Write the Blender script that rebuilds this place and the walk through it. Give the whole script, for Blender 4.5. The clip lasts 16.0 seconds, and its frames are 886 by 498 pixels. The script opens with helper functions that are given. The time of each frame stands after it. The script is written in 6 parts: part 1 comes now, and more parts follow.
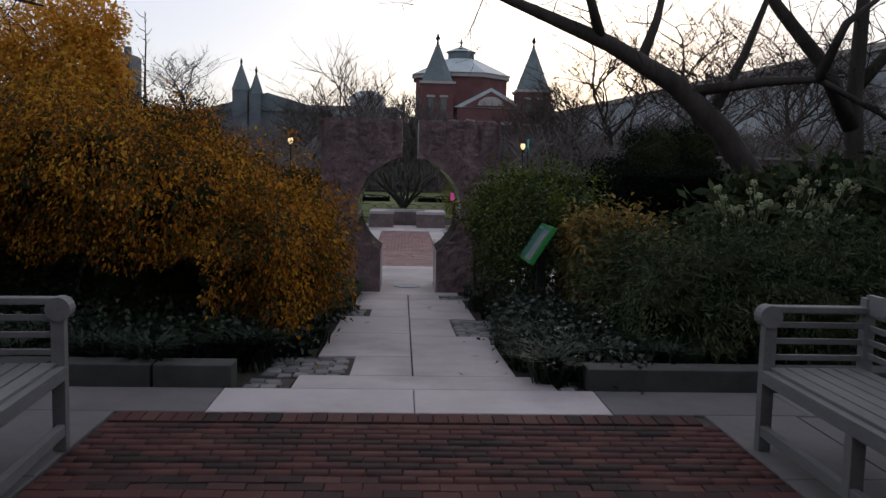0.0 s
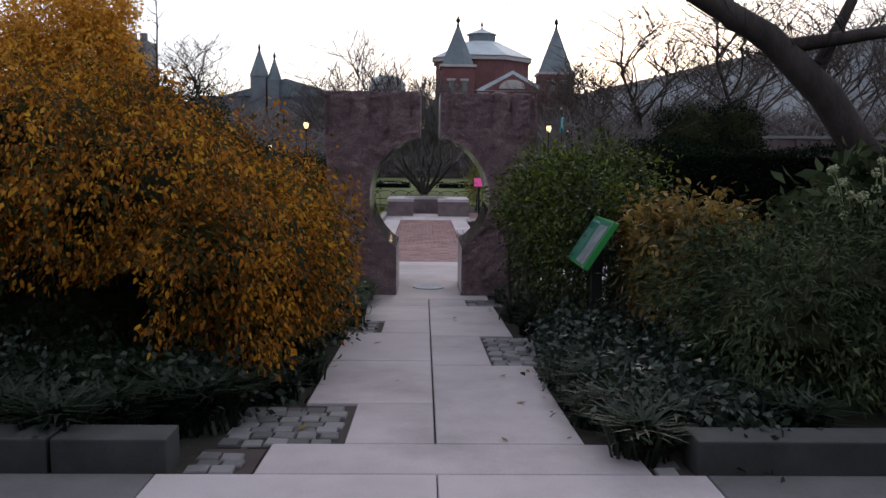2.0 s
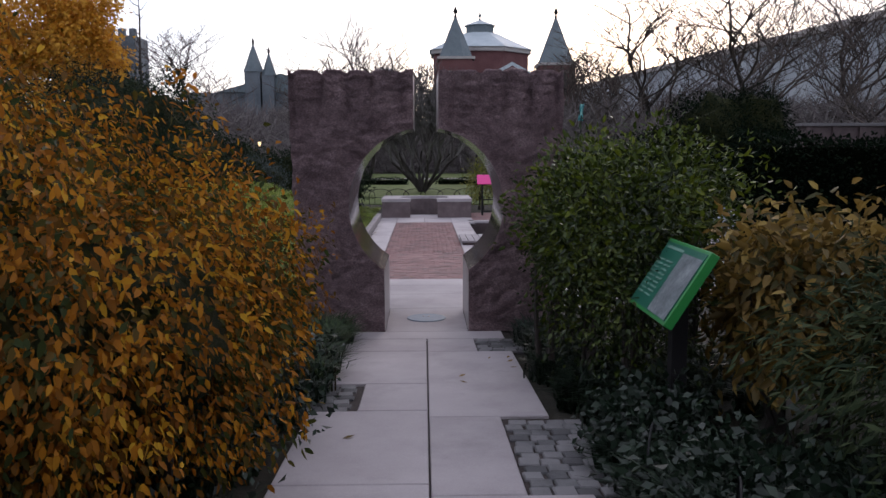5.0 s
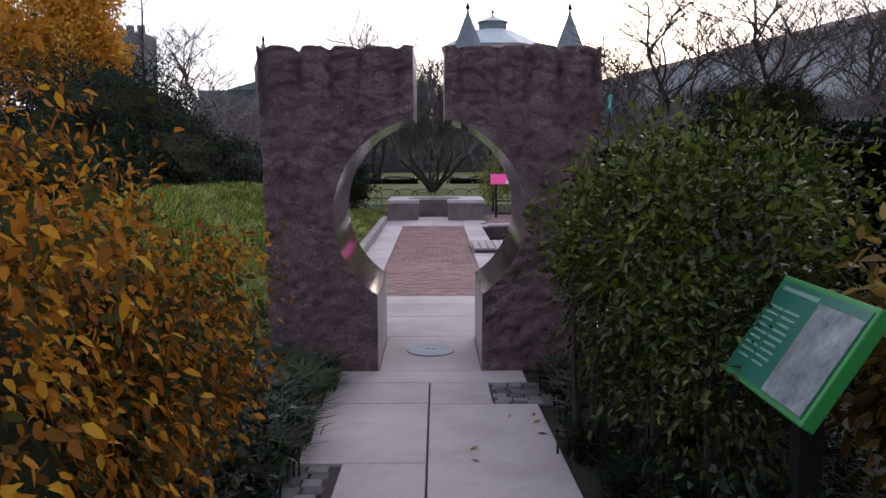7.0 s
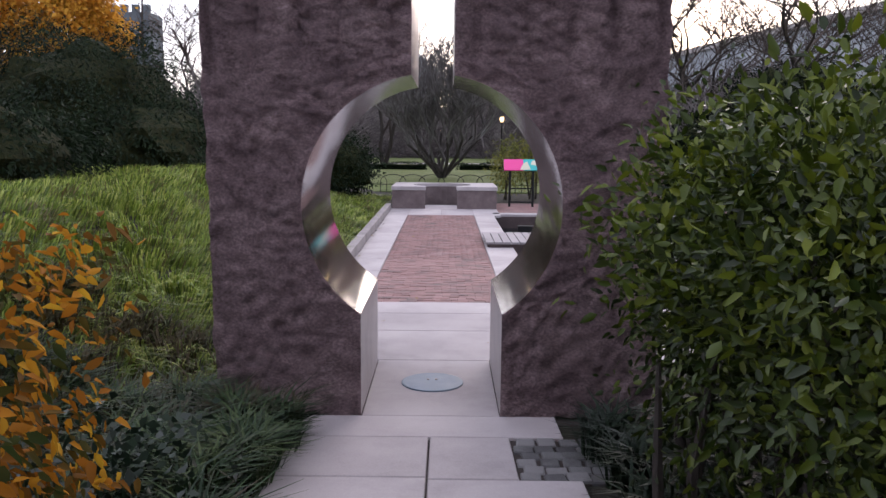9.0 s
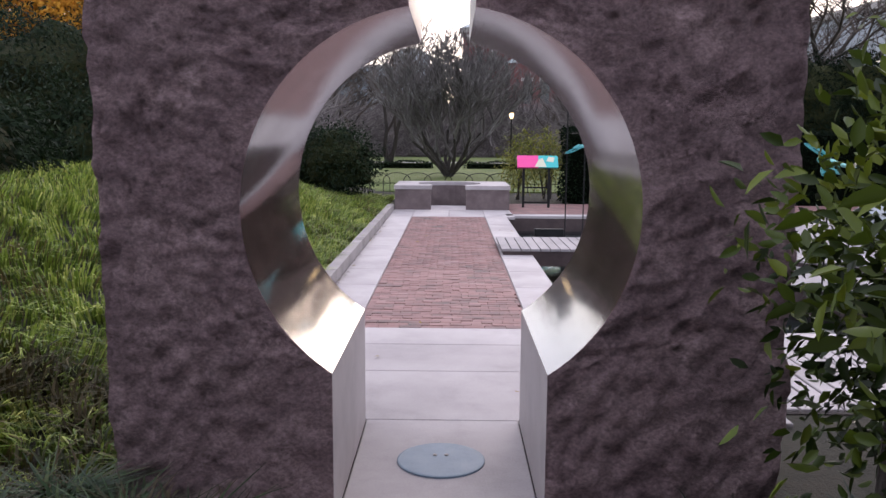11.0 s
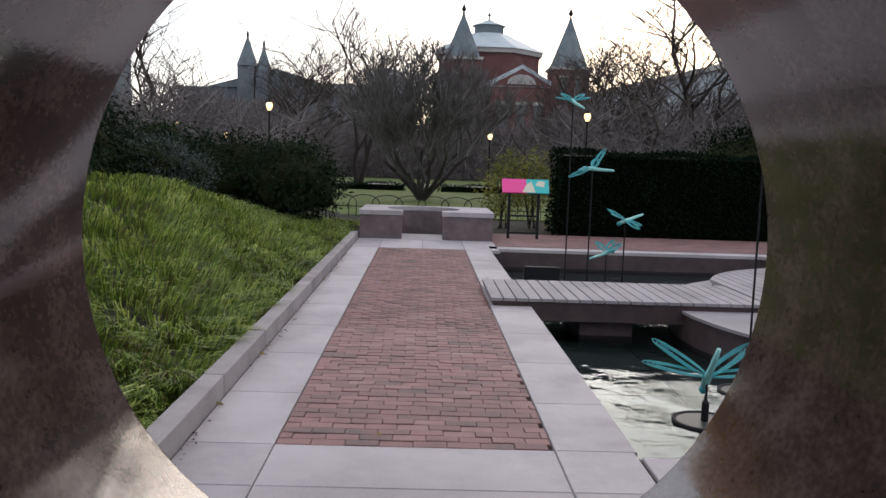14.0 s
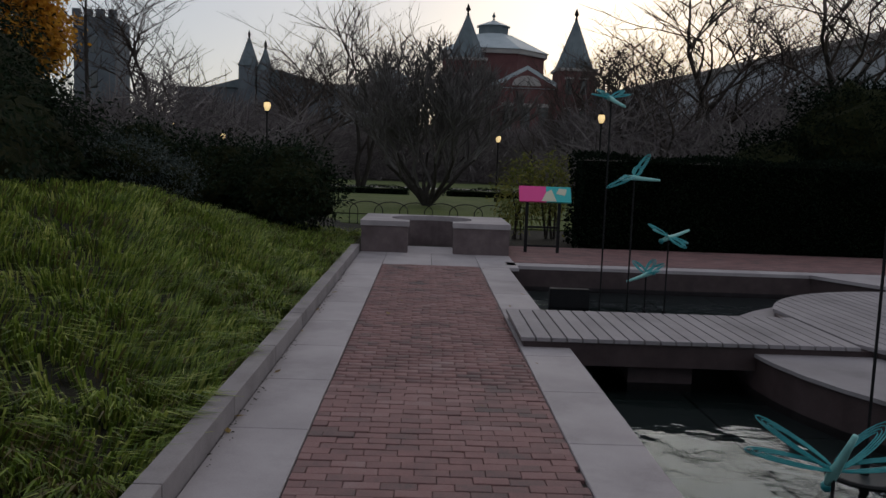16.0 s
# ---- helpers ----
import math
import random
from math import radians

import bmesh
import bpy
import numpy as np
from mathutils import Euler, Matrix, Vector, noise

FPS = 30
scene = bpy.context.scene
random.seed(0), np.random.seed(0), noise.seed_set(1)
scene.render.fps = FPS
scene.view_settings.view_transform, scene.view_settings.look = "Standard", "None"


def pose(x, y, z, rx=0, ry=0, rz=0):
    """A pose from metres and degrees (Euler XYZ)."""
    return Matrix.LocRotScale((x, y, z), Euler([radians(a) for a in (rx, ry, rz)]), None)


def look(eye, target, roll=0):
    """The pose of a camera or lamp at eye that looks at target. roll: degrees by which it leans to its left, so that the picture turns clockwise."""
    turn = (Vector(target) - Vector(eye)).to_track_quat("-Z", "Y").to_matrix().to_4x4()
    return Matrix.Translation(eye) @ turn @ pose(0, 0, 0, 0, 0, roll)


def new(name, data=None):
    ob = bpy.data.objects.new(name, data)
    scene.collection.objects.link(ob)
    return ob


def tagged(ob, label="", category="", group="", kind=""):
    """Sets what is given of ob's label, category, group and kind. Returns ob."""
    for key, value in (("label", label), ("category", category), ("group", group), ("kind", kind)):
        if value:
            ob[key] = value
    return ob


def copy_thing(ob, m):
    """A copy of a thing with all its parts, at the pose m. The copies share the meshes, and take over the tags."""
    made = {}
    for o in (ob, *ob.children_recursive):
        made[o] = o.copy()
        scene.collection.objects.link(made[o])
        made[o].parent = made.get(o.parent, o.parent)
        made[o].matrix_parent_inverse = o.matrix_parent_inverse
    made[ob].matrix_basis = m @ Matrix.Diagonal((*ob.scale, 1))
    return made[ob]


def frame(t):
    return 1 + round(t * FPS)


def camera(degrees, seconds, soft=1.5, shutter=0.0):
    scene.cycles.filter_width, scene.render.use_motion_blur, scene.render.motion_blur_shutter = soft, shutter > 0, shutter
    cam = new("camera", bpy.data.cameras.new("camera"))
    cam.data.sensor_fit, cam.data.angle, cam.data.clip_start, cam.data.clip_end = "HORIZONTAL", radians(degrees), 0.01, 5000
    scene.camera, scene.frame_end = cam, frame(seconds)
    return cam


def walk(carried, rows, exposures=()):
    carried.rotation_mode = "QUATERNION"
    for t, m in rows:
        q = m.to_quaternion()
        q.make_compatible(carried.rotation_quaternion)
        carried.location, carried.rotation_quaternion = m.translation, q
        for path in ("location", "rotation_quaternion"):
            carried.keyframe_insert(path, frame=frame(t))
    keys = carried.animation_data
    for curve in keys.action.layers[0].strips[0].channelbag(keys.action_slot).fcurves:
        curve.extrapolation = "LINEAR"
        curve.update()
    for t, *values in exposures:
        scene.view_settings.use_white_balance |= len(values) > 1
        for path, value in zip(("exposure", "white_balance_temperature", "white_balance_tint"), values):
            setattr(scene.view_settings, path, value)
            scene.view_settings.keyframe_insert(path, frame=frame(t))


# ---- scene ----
cam = camera(57.0, 16.0)
PATH = [
    (0, (-0.293, -1.107, 2.096), (-0.194, 0.881, 1.91), 1.3),
    (0.5, (-0.299, -0.539, 2.035), (-0.264, 1.453, 1.861), 1.5),
    (1, (-0.366, -0.031, 2.007), (-0.281, 1.958, 1.823), 1.8),
    (1.5, (-0.304, 0.489, 2.029), (-0.225, 2.478, 1.837), 0.4),
    (2, (-0.268, 0.988, 2.05), (-0.221, 2.975, 1.828), 0.7),
    (2.5, (-0.269, 1.502, 2.06), (-0.185, 3.485, 1.814), 0.0),
    (3, (-0.26, 1.997, 2.025), (-0.227, 3.984, 1.796), 0.7),
    (3.5, (-0.218, 2.42, 2.053), (-0.205, 4.406, 1.821), 0.3),
    (4, (-0.24, 2.854, 2.068), (-0.182, 4.839, 1.828), -0.2),
    (6.5, (-0.149, 5.077, 2.086), (-0.128, 7.064, 1.857), -0.1),
    (7, (-0.126, 5.567, 2.061), (-0.11, 7.553, 1.821), -0.2),
    (7.5, (-0.079, 6.037, 2.019), (-0.109, 8.02, 1.764), 0.1),
    (8, (-0.093, 6.541, 2.006), (-0.102, 8.524, 1.744), 0.0),
    (10.5, (-0.104, 9.007, 1.809), (-0.118, 10.987, 1.529), 0.9),
    (11, (-0.143, 9.483, 1.792), (-0.163, 11.464, 1.52), 0.4),
    (11.5, (-0.156, 9.968, 1.771), (-0.167, 11.948, 1.491), 0.8),
    (12, (-0.199, 10.447, 1.77), (-0.143, 12.427, 1.499), 0.6),
    (12.5, (-0.21, 10.928, 1.752), (-0.191, 12.915, 1.517), 1.1),
    (13, (-0.218, 11.363, 1.764), (-0.174, 13.348, 1.525), 1.1),
    (13.5, (-0.242, 11.849, 1.739), (-0.133, 13.832, 1.51), 1.3),
    (14, (-0.205, 12.359, 1.694), (-0.154, 14.347, 1.478), 1.9),
    (14.5, (-0.232, 12.815, 1.655), (-0.153, 14.801, 1.432), 1.9),
    (15, (-0.279, 13.272, 1.675), (-0.161, 15.254, 1.437), 1.8),
    (15.5, (-0.298, 13.698, 1.695), (-0.231, 15.683, 1.456), 2.4),
    (16, (-0.336, 14.152, 1.753), (-0.29, 16.141, 1.541), 2.1),
]
EXPOSURES = [(0, -0.4, 6150, 17), (1.6, -0.15, 6100, 19), (2.4, 0.25, 6100, 20), (3, -0.1, 6100, 20), (3.5, 0.05, 6050, 21), (4, 0.2, 6050, 21), (6.5, 0.17, 6050, 24), (7.3, 0.5, 6050, 24), (8, 0.65, 6100, 25), (10.4, 1.1, 6200, 22), (11, 1.06, 6200, 22), (12.5, 1.05, 6300, 19), (13.5, 0.65, 6300, 17), (14.5, 0.3, 6350, 14), (15, 0.1, 6300, 14), (16, -0.92, 6250, 14)]
walk(cam, [(t, look(eye, target, roll)) for t, eye, target, roll in PATH], EXPOSURES)

# ---- light: dusk sky, the sun low behind the far buildings ----
SUN_ELEV, SUN_AZ = radians(13), radians(14)
world = bpy.data.worlds.new("dusk")
scene.world = world
world.use_nodes = True
wn = world.node_tree
sky = wn.nodes.new("ShaderNodeTexSky")
sky.sky_type = "NISHITA"
sky.sun_disc = False
sky.sun_elevation, sky.sun_rotation = SUN_ELEV, SUN_AZ
sky.air_density, sky.dust_density, sky.ozone_density = 1.0, 1.0, 1.5
# clear sky thinly veiled by bright high cloud
scale = wn.nodes.new("ShaderNodeMix")
scale.data_type, scale.blend_type = "RGBA", "MIX"
scale.inputs["Factor"].default_value = 0.6
scale.inputs["B"].default_value = (7.7, 7.75, 7.8, 1)
wn.links.new(sky.outputs[0], scale.inputs["A"])
wn.nodes["Background"].inputs["Strength"].default_value = 0.15
wn.links.new(scale.outputs["Result"], wn.nodes["Background"].inputs["Color"])
sun = new("sun", bpy.data.lights.new("sun", "SUN"))
sun.data.energy, sun.data.angle, sun.data.color = 0.5, radians(30), (1.0, 0.86, 0.7)
sun.matrix_world = look((30 * math.sin(SUN_AZ), 30 * math.cos(SUN_AZ), 30 * math.tan(radians(20))), (0, 0, 0))

rnd = random.Random(7)
rng = np.random.default_rng(7)


# ---- materials ----
def nodes_of(name):
    m = bpy.data.materials.new(name)
    m.use_nodes = True
    nt = m.node_tree
    return m, nt, nt.nodes["Principled BSDF"]


def add(nt, kind, **inputs):
    n = nt.nodes.new(kind)
    for k, v in inputs.items():
        n.inputs[k.replace("_", " ")].default_value = v
    return n


def surface(name, colors, scale=3.0, fine=60.0, rough=0.8, bump=0.3, bump_dist=0.004, spec=0.3, per="", spread=0.25, metal=0.0, coat=0.0, stains=0.0, stretch=None, grit=0.65):
    """A surface with colour variation at two scales in world metres, a fine relief, and a tone of its own per piece ('object' or 'island')."""
    m, nt, p = nodes_of(name)
    L = nt.links.new
    geo = nt.nodes.new("ShaderNodeNewGeometry")
    pos = geo.outputs["Position"]
    if stretch:
        mp = nt.nodes.new("ShaderNodeMapping")
        mp.inputs["Scale"].default_value = stretch
        L(pos, mp.inputs["Vector"])
        pos = mp.outputs[0]
    big = add(nt, "ShaderNodeTexNoise", Scale=scale, Detail=5.0, Roughness=0.6)
    small = add(nt, "ShaderNodeTexNoise", Scale=fine, Detail=6.0, Roughness=grit)
    L(pos, big.inputs["Vector"]), L(pos, small.inputs["Vector"])
    mix = nt.nodes.new("ShaderNodeMath")
    mix.operation = "MULTIPLY_ADD"
    L(small.outputs[0], mix.inputs[0])
    mix.inputs[1].default_value = 0.55
    half = nt.nodes.new("ShaderNodeMath")
    half.operation = "MULTIPLY_ADD"
    L(big.outputs[0], half.inputs[0])
    half.inputs[1].default_value, half.inputs[2].default_value = 0.95, -0.25
    L(half.outputs[0], mix.inputs[2])
    fac = mix.outputs[0]
    if per:
        src = nt.nodes.new("ShaderNodeObjectInfo").outputs["Random"] if per == "object" else geo.outputs["Random Per Island"]
        tone = nt.nodes.new("ShaderNodeMath")
        tone.operation = "MULTIPLY_ADD"
        L(src, tone.inputs[0])
        tone.inputs[1].default_value = spread * 4
        L(fac, tone.inputs[2])
        off = nt.nodes.new("ShaderNodeMath")
        off.operation = "SUBTRACT"
        L(tone.outputs[0], off.inputs[0])
        off.inputs[1].default_value = spread * 2
        fac = off.outputs[0]
    ramp = nt.nodes.new("ShaderNodeValToRGB")
    L(fac, ramp.inputs[0])
    n = len(colors)
    while len(ramp.color_ramp.elements) < n:
        ramp.color_ramp.elements.new(0.5)
    for i, c in enumerate(colors):
        e = ramp.color_ramp.elements[i]
        e.position = 0.2 + 0.6 * i / max(1, n - 1)
        e.color = (*c, 1)
    out = ramp.outputs[0]
    if stains:
        st = add(nt, "ShaderNodeTexNoise", Scale=0.9, Detail=6.0, Roughness=0.7)
        L(geo.outputs["Position"], st.inputs["Vector"])
        cut = nt.nodes.new("ShaderNodeMapRange")
        cut.inputs["From Min"].default_value, cut.inputs["From Max"].default_value = 0.5, 0.72
        cut.inputs["To Min"].default_value, cut.inputs["To Max"].default_value = 1.0, 1.0 - stains
        L(st.outputs[0], cut.inputs["Value"])
        mul = nt.nodes.new("ShaderNodeMix")
        mul.data_type, mul.blend_type = "RGBA", "MULTIPLY"
        mul.inputs["Factor"].default_value = 1.0
        L(out, mul.inputs["A"]), L(cut.outputs[0], mul.inputs["B"])
        out = mul.outputs["Result"]
    L(out, p.inputs["Base Color"])
    p.inputs["Roughness"].default_value = rough
    p.inputs["Specular IOR Level"].default_value = spec
    p.inputs["Metallic"].default_value = metal
    p.inputs["Coat Weight"].default_value = coat
    p.inputs["Coat Roughness"].default_value = 0.12
    if bump:
        b = nt.nodes.new("ShaderNodeBump")
        b.inputs["Strength"].default_value, b.inputs["Distance"].default_value = bump, bump_dist
        L(mix.outputs[0], b.inputs["Height"]), L(b.outputs[0], p.inputs["Normal"])
    return m


def chiselled(m):
    """Split-stone relief: slanting chisel steps with ragged fine grain, and a speckle that puts the chips' light and
    dark facets into the colour.
    """
    nt = m.node_tree
    L = nt.links.new
    p = nt.nodes["Principled BSDF"]
    geo = nt.nodes.new("ShaderNodeNewGeometry")
    mp = nt.nodes.new("ShaderNodeMapping")
    mp.inputs["Rotation"].default_value = (0, 0.45, 0)
    mp.inputs["Scale"].default_value = (1.0, 1.0, 1.5)
    L(geo.outputs["Position"], mp.inputs["Vector"])
    steps = add(nt, "ShaderNodeTexNoise", Scale=20.0, Detail=7.0, Roughness=0.8, Distortion=0.2)
    chips = add(nt, "ShaderNodeTexNoise", Scale=42.0, Detail=6.0, Roughness=0.7)
    L(mp.outputs[0], steps.inputs["Vector"]), L(mp.outputs[0], chips.inputs["Vector"])
    # raised chips are coloured lighter and hollows darker, as facet light would
    tone = nt.nodes.new("ShaderNodeMapRange")
    tone.inputs["From Min"].default_value, tone.inputs["From Max"].default_value = 0.35, 0.65
    tone.inputs["To Min"].default_value, tone.inputs["To Max"].default_value = 0.6, 1.4
    L(chips.outputs[0], tone.inputs["Value"])
    mul = nt.nodes.new("ShaderNodeMix")
    mul.data_type, mul.blend_type = "RGBA", "MULTIPLY"
    mul.inputs["Factor"].default_value = 1.0
    L(p.inputs["Base Color"].links[0].from_socket, mul.inputs["A"]), L(tone.outputs[0], mul.inputs["B"])
    L(mul.outputs["Result"], p.inputs["Base Color"])
    normal = p.inputs["Normal"].links[0].from_socket
    for tex, dist in ((chips, 0.03), (steps, 0.06)):
        b = nt.nodes.new("ShaderNodeBump")
        b.inputs["Strength"].default_value, b.inputs["Distance"].default_value = 1.0, dist
        L(tex.outputs[0], b.inputs["Height"]), L(normal, b.inputs["Normal"])
        normal = b.outputs[0]
    L(normal, p.inputs["Normal"])
    return m


def leaf_surface(name, colors, rough=0.5, through_light=0.25, spec=0.35):
    """Leaves: each one its own colour out of a ramp, partly let through by the light."""
    m, nt, p = nodes_of(name)
    L = nt.links.new
    geo = nt.nodes.new("ShaderNodeNewGeometry")
    patch = add(nt, "ShaderNodeTexNoise", Scale=1.6, Detail=2.0)
    L(geo.outputs["Position"], patch.inputs["Vector"])
    f = nt.nodes.new("ShaderNodeMath")
    f.operation = "MULTIPLY_ADD"
    L(patch.outputs[0], f.inputs[0])
    f.inputs[1].default_value = 1.3
    g = nt.nodes.new("ShaderNodeMath")
    g.operation = "MULTIPLY_ADD"
    L(geo.outputs["Random Per Island"], g.inputs[0])
    g.inputs[1].default_value, g.inputs[2].default_value = 0.9, -0.6
    L(g.outputs[0], f.inputs[2])
    ramp = nt.nodes.new("ShaderNodeValToRGB")
    L(f.outputs[0], ramp.inputs[0])
    while len(ramp.color_ramp.elements) < len(colors):
        ramp.color_ramp.elements.new(0.5)
    for i, c in enumerate(colors):
        e = ramp.color_ramp.elements[i]
        e.position = i / max(1, len(colors) - 1)
        e.color = (*c, 1)
    L(ramp.outputs[0], p.inputs["Base Color"])
    p.inputs["Roughness"].default_value = rough
    p.inputs["Specular IOR Level"].default_value = spec
    tr = nt.nodes.new("ShaderNodeBsdfTranslucent")
    L(ramp.outputs[0], tr.inputs["Color"])
    mx = nt.nodes.new("ShaderNodeMixShader")
    mx.inputs[0].default_value = through_light
    L(p.outputs[0], mx.inputs[1]), L(tr.outputs[0], mx.inputs[2])
    L(mx.outputs[0], nt.nodes["Material Output"].inputs["Surface"])
    return m


M_SLAB = surface("pale_granite_paving", [(0.272, 0.248, 0.256), (0.368, 0.336, 0.344), (0.44, 0.408, 0.416)], 1.2, 90, 0.72, 0.25, 0.003, 0.35, "object", 0.06, stains=0.25)
M_DECK = surface("grey_granite_deck", [(0.2, 0.186, 0.195), (0.27, 0.25, 0.26), (0.33, 0.305, 0.315)], 1.2, 90, 0.75, 0.25, 0.003, 0.3, "object", 0.06, stains=0.25)
# border paving toned down to stand in for light falloff at the view's corners
M_BAND = surface("grey_concrete_paving", [(0.07605, 0.07395, 0.07605), (0.1099, 0.1057, 0.1078), (0.1353, 0.131, 0.1331)], 1.5, 80, 0.85, 0.3, 0.003, 0.3, "object", 0.06, stains=0.3)
M_BRICK = surface("paving_brick", [(0.107, 0.08556, 0.0837), (0.186, 0.107, 0.1042), (0.2437, 0.1302, 0.1246), (0.2697, 0.1814, 0.1748)], 2.0, 70, 0.75, 0.5, 0.004, 0.35, "object", 0.085)
M_BRICK_FAR = surface("paving_brick_joined", [(0.107, 0.08556, 0.0837), (0.186, 0.107, 0.1042), (0.2437, 0.1302, 0.1246), (0.2697, 0.1814, 0.1748)], 2.0, 70, 0.75, 0.5, 0.004, 0.35, "island", 0.085)
# terrace brick: dark red, darkened further in place of shade from above
M_SHADEBRICK = surface("dark_terrace_brick", [(0.02092, 0.01758, 0.01674), (0.04603, 0.02511, 0.02427), (0.07114, 0.02929, 0.02762), (0.0837, 0.04185, 0.03767)], 2.0, 70, 0.88, 0.5, 0.004, 0.15, "object", 0.13)
M_SHADEBRICK_FAR = surface("dark_terrace_brick_joined", [(0.02092, 0.01758, 0.01674), (0.04603, 0.02511, 0.02427), (0.07114, 0.02929, 0.02762), (0.0837, 0.04185, 0.03767)], 2.0, 70, 0.88, 0.5, 0.004, 0.15, "island", 0.13)
M_JOINT = surface("sand_joint", [(0.03, 0.025, 0.023), (0.065, 0.052, 0.048)], 6, 120, 0.95, 0.6, 0.006)
M_COBBLE = surface("granite_sett", [(0.08051, 0.08051, 0.08381), (0.1342, 0.1342, 0.1374), (0.1879, 0.1845, 0.1879)], 6, 90, 0.8, 0.6, 0.006, 0.3, "object", 0.2)
M_ROUGH = surface("split_pink_granite", [(0.1411, 0.09718, 0.1033), (0.228, 0.1587, 0.1681), (0.3148, 0.2241, 0.2329), (0.4668, 0.347, 0.3563)], 5, 60, 0.88, 0.5, 0.012, 0.2, stains=0.3, grit=0.8)
chiselled(M_ROUGH)
M_POLISH = surface("polished_pink_granite", [(0.0243, 0.0162, 0.01458), (0.0891, 0.06075, 0.05346), (0.1782, 0.1296, 0.1174)], 7, 70, 0.05, 0.2, 0.0012, 0.7, coat=0.3, stretch=(1, 0.7, 1), grit=0.5)
M_JAMB = surface("honed_granite", [(0.297, 0.27, 0.27), (0.378, 0.342, 0.342), (0.432, 0.396, 0.396)], 5, 150, 0.4, 0.05, 0.001, 0.5)
M_KERB = surface("granite_kerb", [(0.187, 0.17, 0.17), (0.272, 0.2465, 0.2465), (0.34, 0.3145, 0.306)], 3, 110, 0.8, 0.4, 0.004, 0.3, "object", 0.06, stains=0.3)
M_PLANTER = surface("weathered_granite_edging", [(0.02765, 0.0311, 0.02938), (0.04493, 0.04838, 0.04666), (0.06566, 0.06912, 0.06566)], 3, 80, 0.85, 0.5, 0.006, 0.3, stains=0.4)
M_DARKSTONE = surface("dark_red_granite", [(0.03213, 0.02157, 0.02203), (0.05508, 0.03672, 0.03672), (0.07805, 0.05508, 0.05508)], 4, 110, 0.6, 0.3, 0.003, 0.4)
M_SEAT = surface("speckled_pink_granite", [(0.085, 0.064, 0.066), (0.13, 0.1, 0.102), (0.19, 0.15, 0.15)], 4, 110, 0.75, 0.4, 0.004, 0.3, stains=0.2)
M_SOIL = surface("planting_soil", [(0.012, 0.012, 0.01), (0.03, 0.028, 0.02), (0.05, 0.04, 0.03)], 2.5, 40, 0.95, 0.8, 0.03)
M_LAWN = surface("lawn", [(0.05, 0.075, 0.02), (0.09, 0.12, 0.03), (0.14, 0.16, 0.05)], 0.8, 50, 0.9, 0.8, 0.03)
M_SLATE = surface("pool_slate", [(0.01125, 0.015, 0.01575), (0.0225, 0.02812, 0.02925), (0.0375, 0.045, 0.045)], 1.5, 60, 0.5, 0.3, 0.003, 0.4, "object", 0.15)
M_BARK = surface("bark", [(0.02, 0.017, 0.016), (0.04, 0.034, 0.03), (0.065, 0.055, 0.05)], 6, 50, 0.9, 1.0, 0.02, stretch=(1, 1, 0.25))
# far twigs greyed and lightened to stand in for distance haze
M_TWIG = surface("hazed_bare_twigs", [(0.08925, 0.0765, 0.07777), (0.1402, 0.1224, 0.1224), (0.1913, 0.1708, 0.167)], 0.6, 20, 0.9, 0, 0, 0.2, "island", 0.2)
M_TWIGDARK = surface("brown_twigs", [(0.045, 0.036, 0.032), (0.075, 0.06, 0.054), (0.11, 0.09, 0.08)], 0.6, 20, 0.9, 0, 0, 0.2, "island", 0.2)
M_PALEBARK = surface("pale_grey_bark", [(0.0744, 0.06696, 0.06448), (0.119, 0.1091, 0.1066), (0.1637, 0.1538, 0.1488)], 2, 20, 0.85, 0.2, 0.004, 0.2, "island", 0.15)
# near-black fill that stands in for the shade deep inside shrub crowns
M_INNER = surface("crown_inner_shade", [(0.008, 0.012, 0.005), (0.02, 0.024, 0.009), (0.04, 0.035, 0.012)], 9, 40, 0.9, 1.0, 0.05, 0.1)
# near-black colour for the shade between hedge leaves
M_HEDGECORE = surface("hedge_inner_shade", [(0.002, 0.003, 0.002), (0.005, 0.007, 0.004)], 9, 40, 0.95, 1.0, 0.05, 0.0)
M_TEAK = surface("silvered_teak", [(0.09091, 0.09315, 0.09548), (0.1364, 0.1386, 0.1409), (0.1727, 0.175, 0.1772)], 4, 60, 0.75, 0.5, 0.003, 0.3, "object", 0.05, stretch=(1, 0.2, 1))
M_METAL = surface("black_painted_metal", [(0.008, 0.008, 0.009), (0.016, 0.016, 0.017)], 5, 80, 0.7, 0.1, 0.001, 0.2)
M_TEAL = surface("teal_lacquer", [(0.0136, 0.1836, 0.2108), (0.0238, 0.272, 0.2924), (0.0544, 0.34, 0.34)], 9, 60, 0.35, 0.1, 0.001, 0.5)
M_TEALPALE = surface("pale_teal_lacquer", [(0.2, 0.5, 0.48), (0.3, 0.62, 0.58)], 9, 60, 0.35, 0.1, 0.001, 0.5)
M_REDBRICK = surface("old_red_brick", [(0.085, 0.04, 0.042), (0.13, 0.058, 0.058), (0.165, 0.085, 0.082)], 0.4, 6, 0.9, 0.2, 0.02)
# far slate, metal and pale walls: haze put in as paler, bluer tone
M_SLATEROOF = surface("blue_grey_slate", [(0.075, 0.0975, 0.1125), (0.12, 0.15, 0.165), (0.165, 0.195, 0.21)], 0.5, 8, 0.7, 0.2, 0.02)
M_TINROOF = surface("pale_metal_roof", [(0.25, 0.31, 0.34), (0.36, 0.42, 0.45), (0.46, 0.52, 0.54)], 0.4, 6, 0.5, 0.1, 0.01, 0.4)
